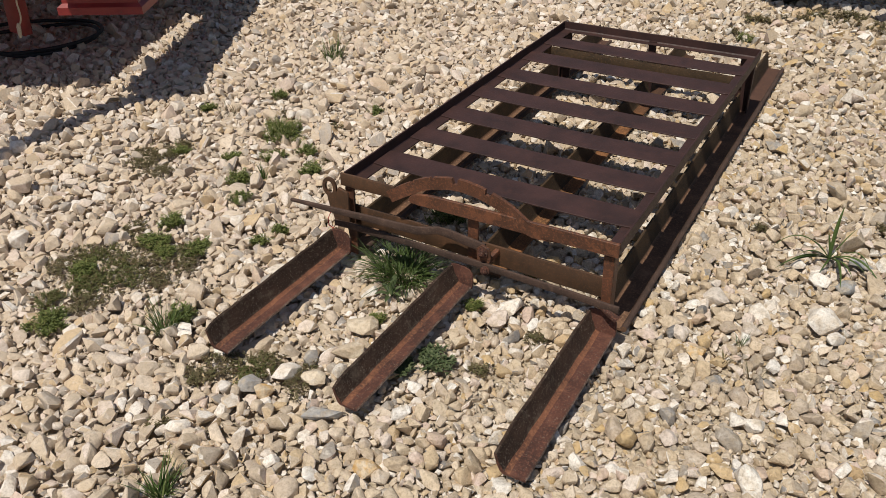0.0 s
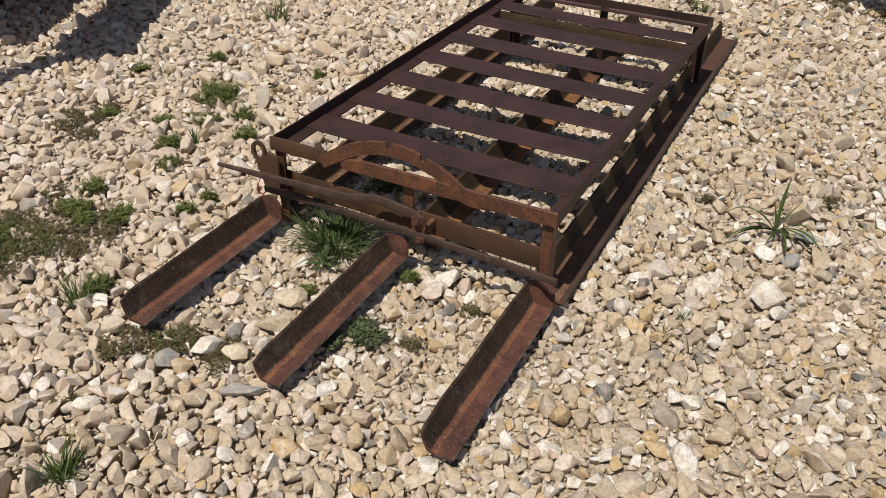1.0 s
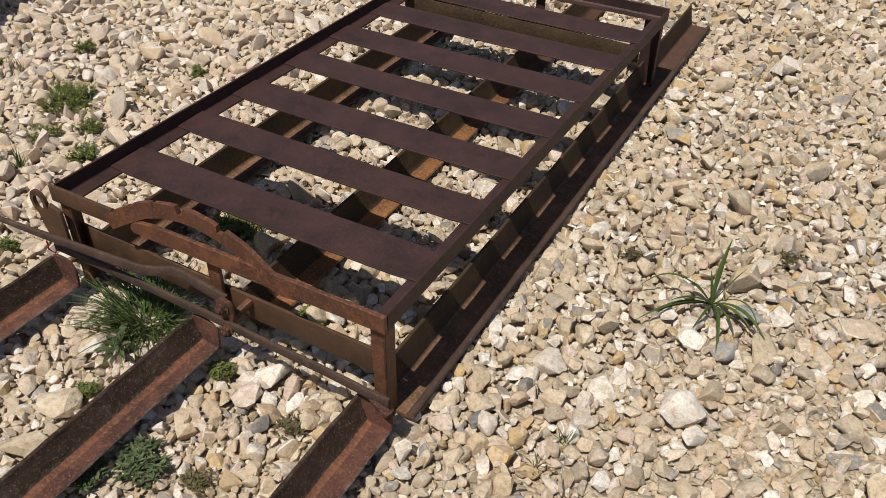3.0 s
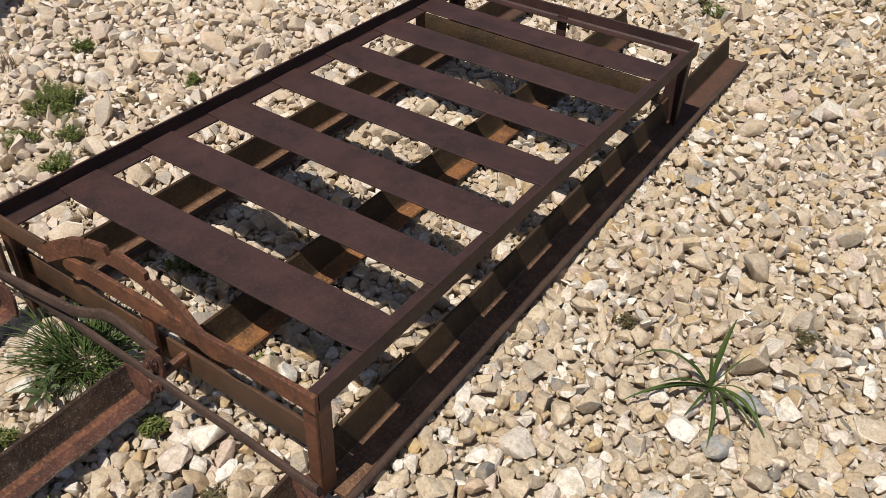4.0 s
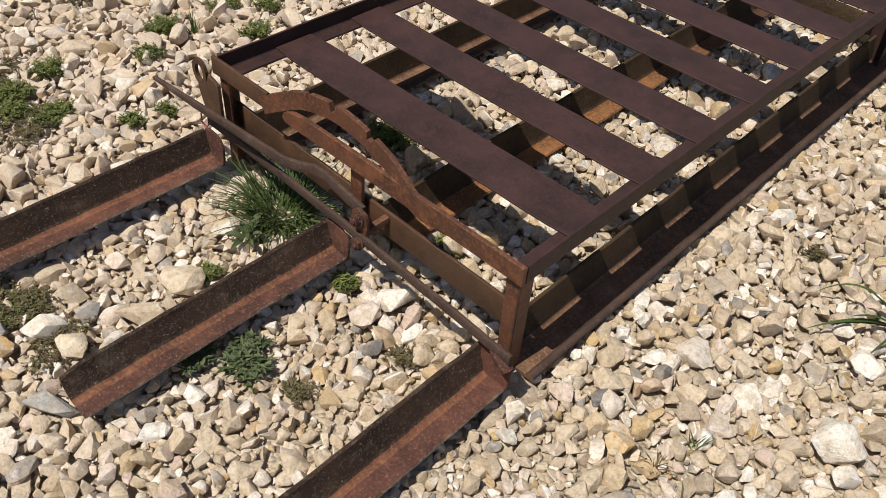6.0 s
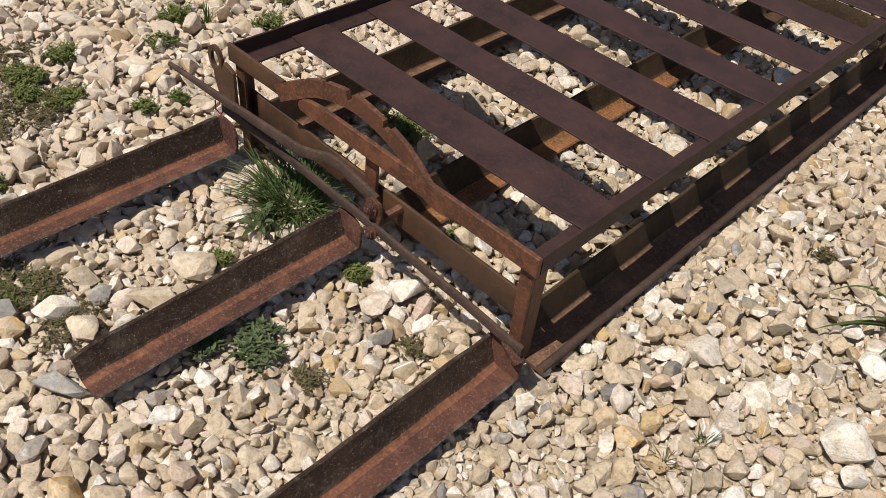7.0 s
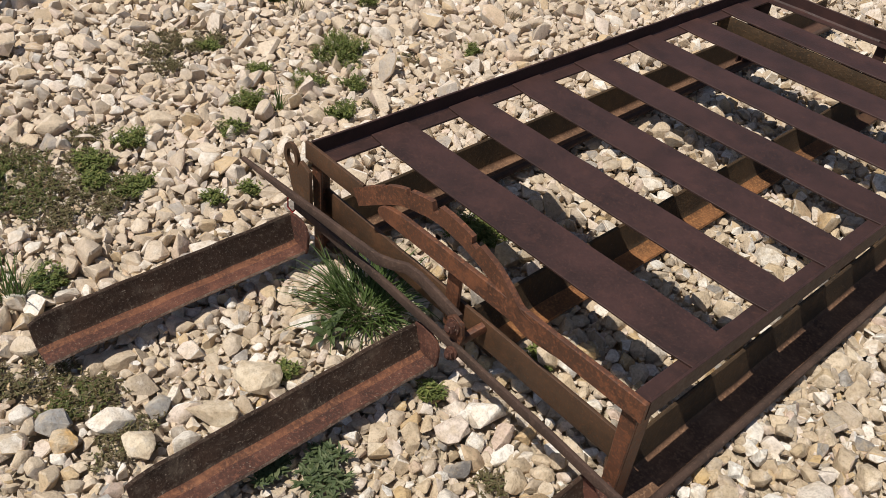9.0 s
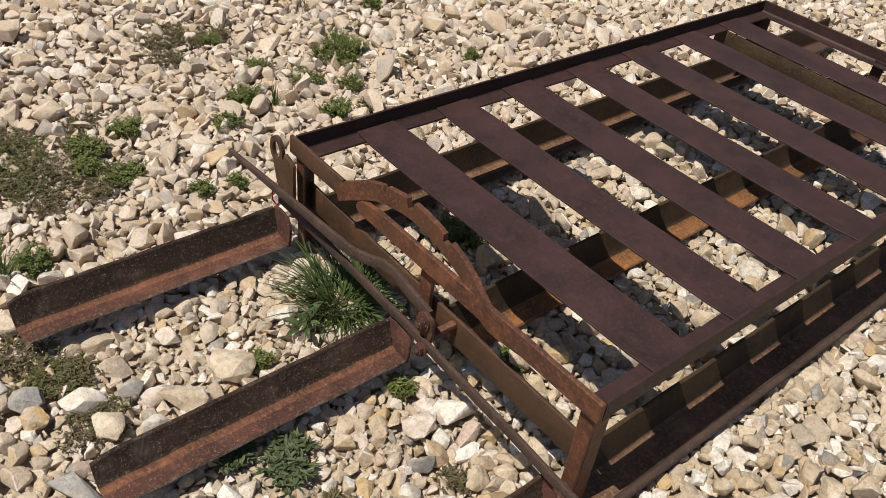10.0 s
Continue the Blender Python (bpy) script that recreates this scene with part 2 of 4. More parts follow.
def plate(outline, origin, ux, vx, thick, bm=None, wear=0.0006):
    """A flat plate of the given outline (u, v), thick along u x v, with slightly broken edges."""
    bm = bm or bmesh.new()
    ux, vx = Vector(ux).normalized(), Vector(vx).normalized()
    w = ux.cross(vx).normalized()
    o = Vector(origin)
    lo = [bm.verts.new(o + ux * u + vx * v - w * thick / 2) for u, v in outline]
    hi = [bm.verts.new(o + ux * u + vx * v + w * thick / 2) for u, v in outline]
    n = len(outline)
    fs = [bm.faces.new(lo[::-1]), bm.faces.new(hi)]
    for i in range(n):
        fs.append(bm.faces.new((lo[i], lo[(i + 1) % n], hi[(i + 1) % n], hi[i])))
    bmesh.ops.recalc_face_normals(bm, faces=fs)
    for v in lo + hi:
        q = v.co * 16.0
        v.co += wear * Vector((noise.noise(q), noise.noise(q + Vector((5, 1, 2))), noise.noise(q + Vector((2, 7, 3)))))
    edges = [e for e in bm.edges if e.verts[0] in lo or e.verts[0] in hi]
    bmesh.ops.bevel(bm, geom=edges, offset=min(0.0012, thick * 0.2), segments=1, affect='EDGES')
    return bm


def tube(points, radius, sides=8, bm=None, closed=False):
    """A round rod or hose through the points; radius a number or a list."""
    bm = bm or bmesh.new()
    pts = [Vector(p) for p in points]
    rings = []
    n = len(pts)
    up = Vector((0.13, 0.21, 1.0)).normalized()
    for i, p in enumerate(pts):
        d = (pts[(i + 1) % n if closed else min(i + 1, n - 1)] - pts[(i - 1) if closed else max(i - 1, 0)]).normalized()
        s = d.cross(up)
        s = s.normalized() if s.length > 1e-4 else Vector((1, 0, 0))
        t = s.cross(d)
        r = radius[i] if isinstance(radius, (list, tuple)) else radius
        rings.append([bm.verts.new(p + r * (s * math.cos(a) + t * math.sin(a))) for a in (2 * math.pi * j / sides for j in range(sides))])
    for i in range(n if closed else n - 1):
        a, b = rings[i], rings[(i + 1) % n]
        for j in range(sides):
            bm.faces.new((a[j], a[(j + 1) % sides], b[(j + 1) % sides], b[j]))
    if not closed:
        bm.faces.new(rings[0][::-1])
        bm.faces.new(rings[-1])
    bmesh.ops.recalc_face_normals(bm, faces=bm.faces)
    return bm


def bolt(at, axis, r=0.011, h=0.012):
    """A hexagonal bolt head with a washer and a domed end."""
    ax = Vector(axis).normalized()
    bm = bmesh.new()
    p = Vector(at)
    tube([p - ax * 0.004, p + ax * 0.002], r * 1.5, 12, bm)
    tube([p + ax * 0.002, p + ax * h], r, 6, bm)
    tube([p + ax * h, p + ax * (h + 0.004), p + ax * (h + 0.006)], [r * 0.6, r * 0.55, r * 0.3], 8, bm)
    return bm


# ---------------------------------------------------------------- the ground
def fines(x, y):
    """How much fine material lies here: patches of small stones and dust."""
    v = noise.noise(Vector((x * 1.1 + 3.0, y * 1.1, 0.0))) * 0.6
    v += 0.70 * math.exp(-((x - 1.50) ** 2 + (y + 0.40) ** 2) / 0.45) + 0.75 * math.exp(-((x - 0.17) ** 2 + (y + 0.37) ** 2) / 0.030)
    v += 0.28 * math.exp(-((x - 1.5) ** 2 + (y - 0.2) ** 2) / 0.9)
    v += 0.48 * math.exp(-((x - 1.6) ** 2 + (y - 1.4) ** 2) / 0.8)
    return v


bm = bmesh.new()
SHEET = -0.038
xs = [-400, -60, -12, -5] + [-4 + 0.25 * i for i in range(33)] + [5, 12, 60, 400]
grid = [[bm.verts.new((x, y + 1.0, SHEET + ((0.006 * noise.noise(Vector((x * 1.3, y * 1.3, 0))) + 0.012 * max(0.0, min(1.0, fines(x, y + 1.0)))) if abs(x) < 4.1 and abs(y) < 4.1 else 0.0)
                       + (0.012 if max(abs(x), abs(y)) > 4.4 else 0.0))) for x in xs] for y in xs]
for j in range(len(xs) - 1):
    for i in range(len(xs) - 1):
        bm.faces.new((grid[j][i], grid[j][i + 1], grid[j + 1][i + 1], grid[j + 1][i]))
ground = part("ground", bm, DUST)
tagged(ground, "yard surface of pale limestone gravel and tan stone dust", "ground", kind="structure")

# ---------------------------------------------------------------- the iron rack
W, L, TOP = 0.968, 1.925, 0.331
DROP = -0.011                                             # the frame sinks a little towards its back
rack = thing("iron_rack", "rusty iron slatted rack on three angle-iron runners lying on gravel", "rack")
X, Y, Z = Vector((1, 0, 0)), Vector((0, 1, 0)), Vector((0, 0, 1))


def runner_profile(h, lean, width, t=0.008, bulb=True, fillet=0.012):
    """An angle iron: an upright flange, a fillet, and a flat base with a rolled edge. u across, v up, from the flange's top."""
    f = lean
    pts = [(0.0, h), (f * 0.5, h * 0.5), (f, 0.008), (f + 0.008, 0.0), (width - 0.004, -0.002)]
    if bulb:
        pts += [(width - 0.002 + 0.0095 * math.cos(radians(q)), 0.0085 + 0.0095 * math.sin(radians(q))) for q in range(-60, 200, 32)]
        pts += [(width - 0.014, t)]
    else:
        pts += [(width, 0.003), (width - 0.003, t)]
    pts += [(f + t + fillet * (1 - math.sin(a)), t + fillet * (1 - math.cos(a))) for a in (radians(q) for q in (0, 22, 45, 68, 90))]
    pts += [(t + f * 0.4, h * 0.6), (t * 0.95, h - 0.002), (t * 0.5, h + 0.001)]
    return pts


def runner(name, x, y0, y1, z, h, lean, width, material, label, bulb=True, pitch=0.0, steps=40, seed=0, wear=0.0016, drift=0.0, fillet=0.012, crust=None, web=None):
    path = []
    for i in range(steps + 1):
        s = i / steps
        y = y0 + (y1 - y0) * s
        tip = (0.80, 0.93, 0.98)[i] if (crust and i < 3) else 1.0
        path.append((Vector((x + drift * s, y, z + pitch * (y - y0))), X, Z * tip))
    pts = runner_profile(h, lean, width, bulb=bulb, fillet=fillet)
    ob = part(name, extrude_profile(pts, path, None, wear, seed), material, rack, label)
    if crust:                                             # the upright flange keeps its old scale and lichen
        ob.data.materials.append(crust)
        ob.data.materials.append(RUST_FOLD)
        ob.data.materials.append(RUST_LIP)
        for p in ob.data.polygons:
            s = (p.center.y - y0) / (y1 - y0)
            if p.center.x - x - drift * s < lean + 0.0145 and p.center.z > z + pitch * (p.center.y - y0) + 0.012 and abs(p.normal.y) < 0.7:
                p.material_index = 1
            elif p.center.x - x - drift * s > width - 0.0035:
                p.material_index = 3
            elif lean + 0.0145 <= p.center.x - x - drift * s < lean + 0.038 and p.normal.z > 0.2:
                p.material_index = 2
    if web:                                               # darker olive rust on the upright web than on the base below it
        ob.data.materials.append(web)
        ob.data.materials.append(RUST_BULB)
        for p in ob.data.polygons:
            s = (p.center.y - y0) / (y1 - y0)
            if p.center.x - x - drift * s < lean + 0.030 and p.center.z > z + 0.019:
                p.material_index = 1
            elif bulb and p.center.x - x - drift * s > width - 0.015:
                # duller brown rolled edge, part of it side-bar shade put into the colour
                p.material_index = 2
    return ob


RUN_X = (-0.022, 0.458, 0.904)
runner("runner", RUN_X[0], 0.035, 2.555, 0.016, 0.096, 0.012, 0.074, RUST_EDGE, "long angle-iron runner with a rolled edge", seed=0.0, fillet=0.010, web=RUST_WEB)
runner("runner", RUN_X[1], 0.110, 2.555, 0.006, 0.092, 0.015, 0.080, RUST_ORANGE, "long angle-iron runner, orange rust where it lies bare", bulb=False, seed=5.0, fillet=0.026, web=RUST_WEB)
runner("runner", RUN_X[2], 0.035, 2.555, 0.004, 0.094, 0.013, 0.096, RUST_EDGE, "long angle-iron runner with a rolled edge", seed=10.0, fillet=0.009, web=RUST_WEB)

# front runners: shorter pieces hinged on in line, each closed by an upright end plate
TONGUE_X = (-0.048, 0.416, 0.903)
for i, x in enumerate(TONGUE_X):
    y0 = (-0.655, -0.668, -0.668)[i]
    z0, rise, turn, hf = ((0.037, 0.006, 0.006, 0.074), (0.028, 0.034, 0.016, 0.068), (0.016, 0.018, 0.0, 0.074))[i]
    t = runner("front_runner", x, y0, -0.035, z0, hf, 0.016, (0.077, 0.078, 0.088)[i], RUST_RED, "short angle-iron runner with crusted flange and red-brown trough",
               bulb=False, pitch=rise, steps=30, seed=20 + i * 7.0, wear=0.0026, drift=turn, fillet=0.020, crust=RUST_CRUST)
    zi = z0 + rise * (-0.035 - y0)
    we = (0.078, 0.079, 0.089)[i]
    out = [(0.0, 0.0), (we, -0.002), (we + 0.003, 0.020), (we, hf * 0.70), (we - 0.013, hf * 0.95), (we - 0.033, hf + 0.004), (0.020, hf + 0.005), (0.0, hf)]
    part("end_plate", plate(out, (x + turn, -0.036, zi), X, Z + 0.12 * Y, 0.008), RUST_RED, t, "rounded upright end plate")

# top frame of angle iron, the upright flange outside
SH = 0.286
FLAT = 0.050


def angle_bar(name, a, b, inward, label, h=TOP - SH, w=FLAT, t=0.006, seed=0):
    a, b = Vector(a), Vector(b)
    pts = [(0, 0), (w - 0.002, 0), (w, 0.002), (w - 0.001, t), (t + 0.005, t), (t, t + 0.005), (t, h - 0.001), (t - 0.001, h), (0.001, h), (0, h - 0.001)]
    n = 24
    path = [(a.lerp(b, i / n), Vector(inward), Z) for i in range(n + 1)]
    return part(name, extrude_profile(pts, path, None, 0.0012, seed), RUST_SLAT, rack, label)


angle_bar("side_bar", (0.006, 0.004, SH), (0.006, L, SH + DROP * L), X, "dark angle-iron side bar with an upright rim", seed=1)
angle_bar("side_bar", (W, 0.004, SH), (W, L, SH + DROP * L), -X, "dark angle-iron side bar with an upright rim", seed=2)
angle_bar("back_bar", (W - 0.008, L, SH + DROP * L + 0.001), (0.014, L, SH + DROP * L + 0.001), -Y, "dark angle-iron back bar with an upright rim", w=0.036, seed=3)
part("front_bar", bar((0.0, -0.004, TOP - 0.023), (0.212, -0.004, TOP - 0.023), 0.009, 0.046, r=0.002, steps=8, wear=0.0012), RUST_PLATE, rack, "flat iron front bar, olive brown with rust")
bm = plate([(0.264, -0.012), (0.268, 0.000), (0.282, 0.011), (0.305, 0.018), (0.350, 0.023), (W, 0.023), (W, -0.023), (0.300, -0.023), (0.272, -0.021)], (0, -0.003, TOP - 0.023), X, Z, 0.011)
part("front_bar", bm, RUST_BAR, rack, "flat iron front bar with a cut end, orange-brown rust")

# the seven slats lie on the flanges of the side bars; their ends are cut narrower
for k in range(7):
    y = (0.223, 0.467, 0.701, 0.954, 1.204, 1.458, 1.706)[k]
    w = (0.121, 0.113, 0.119, 0.119, 0.124, 0.122, 0.118)[k]
    yl, yr = y, y - 0.006
    n = 14
    path = []
    for i in range(n + 1):
        s = i / n
        xx = 0.015 + (W - 0.025) * s
        sag = -0.003 * math.sin(math.pi * s)
        tilt = 0.010 * noise.noise(Vector((k * 3.1, s * 2.0, 0)))
        ww = w * (0.90 if i in (0, n) else 1.0)
        path.append((Vector((xx, yl + (yr - yl) * s, SH + 0.0095 + DROP * y + sag)), Vector((0, ww / w, tilt)), Z))
    part("slat", extrude_profile(rounded(w, 0.005, 0.0008, 1), path, None, 0.0009, k * 9.0), RUST_SLAT, rack, "flat dark plum-brown iron slat")

# legs of angle iron at the corners and posts between
for x0, front, side in ((0.006, True, 0), (0.922, True, 1), (0.006, False, 0), (0.888, False, 1)):
    wd = 0.033 if front else (0.070 if side else 0.052)
    deep, high = (0.042, 0.258) if front else (0.030, 0.250)
    y = 0.008 if front else L - 0.014
    sg = 1 if front else -1
    bm = bmesh.new()
    if front:
        out = [(0.002, 0.0), (wd + 0.001, 0.0), (wd - 0.001, 0.12), (wd, 0.262), (0.0, 0.262), (0.003, 0.12)]
    else:
        out = [(0.0, 0.0), (wd, 0.0), (wd, 0.252), (0.0, 0.252)]
    plate(out, (x0, y, 0.014), X, Z, 0.007, bm)
    plate([(0.004, 0.0), (deep, 0.0), (deep, high), (0.004, high)], (x0 + (wd - 0.0036 if side else 0.0036), y, 0.014), (0, sg, 0), Z, 0.007, bm)
    part("leg", bm, RUST_BAR if front else RUST_SLAT, rack, "upright angle-iron corner leg")
for y, x, mat in ((0.018, 0.487, RUST_BAR), (L - 0.012, 0.470, RUST_SLAT)):
    part("post", bar((x, y, 0.012 if y > 1 else 0.12), (x, y, 0.278), 0.036, 0.010, up=(0, 1, 0), steps=6), mat, rack, "short flat upright post")

# cross plates: a deep one in front at mid height and one under the last slat
part("cross_plate", bar((0.015, 0.040, 0.158), (W - 0.03, 0.040, 0.140), 0.009, 0.072, r=0.002, steps=20, wear=0.0014), RUST_PLATE, rack, "deep front cross plate, olive brown rust")
part("cross_plate", bar((0.015, 1.652, 0.238), (W - 0.015, 1.646, 0.238), 0.009, 0.060, r=0.002, steps=20, wear=0.0014), RUST_WEB, rack, "deep rear cross plate under the last slat")
# tie rod along the hinges
part("tie_rod", bar((-0.030, -0.020, 0.142), (1.000, -0.050, 0.140), 0.010, 0.024, r=0.003, steps=24, wear=0.0015, bend=(0, 0, 0.008)), RUST_BULB, rack, "thin flat tie rod across the hinges")

# notched quadrant above the front bar: a flat-topped arc, steeper at its right end
def spline(ctrl, n):
    """Points along a smooth curve through ctrl."""
    c = [Vector(p) for p in ctrl]
    c = [2 * c[0] - c[1]] + c + [2 * c[-1] - c[-2]]
    out = []
    for i in range(1, len(c) - 2):
        for k in range(n):
            t_ = k / n
            a_, b_, c_, d_ = c[i - 1:i + 3]
            out.append(0.5 * (2 * b_ + (c_ - a_) * t_ + (2 * a_ - 5 * b_ + 4 * c_ - d_) * t_ ** 2 + (3 * b_ - a_ - 3 * c_ + d_) * t_ ** 3))
    return out + [c[-2]]


curve = spline([(0.192, 0.291), (0.250, 0.326), (0.330, 0.366), (0.434, 0.388), (0.530, 0.376), (0.630, 0.338), (0.686, 0.306), (0.740, 0.299), (0.800, 0.306)], 24)
bm = bmesh.new()
rows_ = []
for i, p in enumerate(curve):
    d = (curve[min(i + 1, len(curve) - 1)] - curve[max(i - 1, 0)]).normalized()
    nrm = Vector((-d.y, d.x))
    up, dn = 0.020, 0.021
    for at, half, deep in ((0.282, 0.003, 0.012), (0.352, 0.005, 0.014), (0.432, 0.007, 0.020), (0.540, 0.008, 0.016)):
        if abs(p.x - at) < half:
            up -= deep
    o, q = p + nrm * up, p - nrm * dn
    s = min(1.0, max(0.0, (p.x - 0.60) / 0.06))
    y0, y1 = 0.0005 - 0.0115 * s - 0.001 * noise.noise(Vector((p.x * 30, 0, 0))), 0.0125 - 0.009 * s
    s = min(1.0, max(0.0, (0.30 - p.x) / 0.08))           # flush with the short front bar at its start
    y0, y1 = y0 - 0.0105 * s, y1 - 0.0105 * s
    s = min(1.0, max(0.0, (p.x - 0.70) / 0.05))
    y0, y1 = y0 + 0.006 * s, y1 - 0.005 * s
    rows_.append([bm.verts.new((o.x, y0, o.y)), bm.verts.new((o.x, y1, o.y)), bm.verts.new((q.x, y1, q.y)), bm.verts.new((q.x, y0, q.y))])
for a, b in zip(rows_, rows_[1:]):
    for i in range(4):
        bm.faces.new((a[i], a[(i + 1) % 4], b[(i + 1) % 4], b[i]))
bm.faces.new(rows_[0][::-1])
bm.faces.new(rows_[-1])
bmesh.ops.recalc_face_normals(bm, faces=bm.faces)
part("quadrant", bm, RUST_BAR, rack, "notched curved iron quadrant above the front bar")

# lever: a bent flat bar lying across the front, thin at its free end
bm = bmesh.new()
pts = [(-0.165, -0.076, 0.222), (-0.10, -0.072, 0.221), (0.0, -0.065, 0.219), (0.12, -0.056, 0.217), (0.24, -0.047, 0.214), (0.31, -0.040, 0.212),
       (0.345, -0.030, 0.216), (0.375, -0.012, 0.216), (0.41, -0.006, 0.211), (0.47, -0.010, 0.206), (0.545, -0.016, 0.200)]
hs = [0.010, 0.014, 0.020, 0.024, 0.027, 0.028, 0.026, 0.027, 0.030, 0.032, 0.032]
rings = []
for i, p in enumerate(pts):
    d = (Vector(pts[min(i + 1, len(pts) - 1)]) - Vector(pts[max(i - 1, 0)])).normalized()
    s = d.cross(Z).normalized()
    up = s.cross(d)
    rings.append([bm.verts.new(Vector(p) + s * u + up * v) for u, v in rounded(0.011, hs[i], 0.003, 2)])
for a, b in zip(rings, rings[1:]):
    for i in range(len(a)):
        bm.faces.new((a[i], a[(i + 1) % len(a)], b[(i + 1) % len(a)], b[i]))
bm.faces.new(rings[0][::-1])
bm.faces.new(rings[-1])
bmesh.ops.recalc_face_normals(bm, faces=bm.faces)
part("lever", bm, RUST_BULB, rack, "long bent iron lever with a thin free end")
bm = plate([(-0.020, -0.052), (0.018, -0.052), (0.026, -0.010), (0.020, 0.022), (-0.006, 0.030), (-0.024, 0.014)], (0.548, -0.029, 0.190), X, Z, 0.010)
bar((0.552, -0.024, 0.150), (0.566, 0.036, 0.168), 0.016, 0.020, r=0.003, steps=4, bm=bm)
bracket = part("pivot_bracket", bm, RUST_BAR, rack, "rusted pivot bracket of the lever")
part("bolt", bolt((0.548, -0.036, 0.196), (0, -1, 0.1), 0.012, 0.014), RUST_RED, bracket)
part("bolt", bolt((0.562, -0.048, 0.140), (0.2, -1, 0.2), 0.010, 0.012), RUST_RED, bracket)
# hook plate with an eye on the corner leg
bm = plate([(-0.034, 0.175), (-0.026, 0.140), (0.034, 0.140), (0.034, 0.268), (0.018, 0.276), (-0.002, 0.282), (-0.012, 0.262), (-0.030, 0.246), (-0.052, 0.246), (-0.050, 0.225), (-0.042, 0.195)], (0, -0.018, 0), X, Z, 0.010)
slot = []
for i in range(24):                                       # the plate curled into an eye
    a = 2 * math.pi * i / 24
    c, d = math.cos(a), math.sin(a)
    slot.append([bm.verts.new((-0.040 + k * c, y, 0.274 + q * d)) for k, q, y in ((0.028, 0.036, -0.0225), (0.016, 0.023, -0.0225), (0.016, 0.023, -0.0135), (0.028, 0.036, -0.0135))])
for a, b in zip(slot, slot[1:] + slot[:1]):
    for i in range(4):
        bm.faces.new((a[i], a[(i + 1) % 4], b[(i + 1) % 4], b[i]))
bmesh.ops.recalc_face_normals(bm, faces=bm.faces)
part("hook_plate", bm, RUST_PLATE, rack, "brown iron plate curled into a round eye")
part("string", tube([(-0.045, -0.020, 0.175), (-0.055, -0.026, 0.150), (-0.050, -0.030, 0.128), (-0.036, -0.026, 0.118), (-0.026, -0.020, 0.135), (-0.030, -0.018, 0.165)], 0.0022, 6),
     STRAP, rack, "loop of red string")
# corner knuckle and bolts at the lower front
for x in (0.965,):
    part("knuckle", tube([(x - 0.012, -0.040, 0.130), (x + 0.012, -0.046, 0.120), (x + 0.034, -0.050, 0.105)], [0.014, 0.017, 0.013], 10), RUST_RED, rack, "crusted hinge knuckle")

# ---------------------------------------------------------------- the red machine at the yard's edge
A, B = Vector((-0.87, -0.48, 0)).normalized(), Vector((-0.48, 0.88, 0)).normalized()
C = Vector((-1.65, 0.72, 0.0))
machine = thing("farm_machine", "faded red farm machine with hoses, parked on the gravel", "machine")


def box_shell(o, w, d, h, z, bm=None, r=0.03, lip=0.02, turn=0.0):
    """A sheet-metal housing: rounded box with a rolled lip at the bottom."""
    prof = [(-lip, 0.0), (-lip, 0.035), (0.0, 0.05), (0.0, h - r), (r * 0.3, h - r * 0.3), (r, h)]
    bm = bm or bmesh.new()
    rings = []
    for inset, zz in prof:
        k = A * turn * (d - inset)
        k0 = A * 0.0
        cs = [o + A * inset + B * inset, o + A * (w - inset) + B * inset, o + A * (w - inset) + B * (d - inset) + (k if w < 1 else k0), o + A * inset + B * (d - inset) + (k if w > 1 else k0)]
        rings.append([bm.verts.new(c + Z * (z + zz)) for c in cs])
    for p, q in zip(rings, rings[1:]):
        for i in range(4):
            bm.faces.new((p[i], p[(i + 1) % 4], q[(i + 1) % 4], q[i]))
    bm.faces.new(rings[0][::-1])
    bm.faces.new(rings[-1])
    bmesh.ops.recalc_face_normals(bm, faces=bm.faces)
    return bm


part("side_housing", box_shell(C, 0.36, 2.4, 0.14, 0.45, turn=-0.085), RED, machine, "red sheet-metal side housing")
part("main_body", box_shell(C + A * 0.575 + B * 0.02, 2.2, 2.6, 0.08, 0.62, turn=-0.085), RED, machine, "red sheet-metal body")
# unseen box, added on the body to block sky from the ground below
part("sky_blocker", box_shell(C + A * 1.35 + B * 0.35, 1.3, 1.8, 1.5, 0.70), RED, machine, "unseen red box on the body, added to block sky")
# overhang added to keep the housing's front face in shade
part("shade_sheet", bar(C + A * 0.07 + B * 0.12 + Z * 0.605, C + A * 0.36 + B * 0.12 + Z * 0.605, 0.42, 0.018, steps=3), RED, machine, "red overhanging sheet added to shade the housing front")
# unseen beam, added to close the lit strip within the machine's shadow
part("shadow_crossbeam", bar(C + A * 0.10 + B * 1.72 + Z * 0.66, C + A * 1.2 + B * 1.72 + Z * 0.66, 1.0, 0.10, steps=4), RED, machine)
for u, v in ((1.30, 0.06), (2.5, 0.10), (0.9, 2.4), (2.5, 2.4)):
    part("leg", bar(C + A * u + B * v + Z * -0.02, C + A * u + B * v + Z * 0.70, 0.09, 0.09, up=(0, 1, 0), steps=3), RED, machine, "square red support leg")
part("bracket", bar((-2.66, 0.76, 0.20), (-2.62, 0.76, 0.64), 0.12, 0.05, up=(0, 1, 0), steps=3), RED, machine, "hanging red bracket")
# unseen curved bar, added to cast the curved shadow band on the gravel
gp = []
for i in range(17):
    s = i / 16
    p = (1 - s) ** 2 * Vector((-1.66, 0.54, 0.86)) + 2 * s * (1 - s) * Vector((-2.02, 0.28, 0.90)) + s * s * Vector((-1.86, -0.85, 0.90))
    gp.append(p)
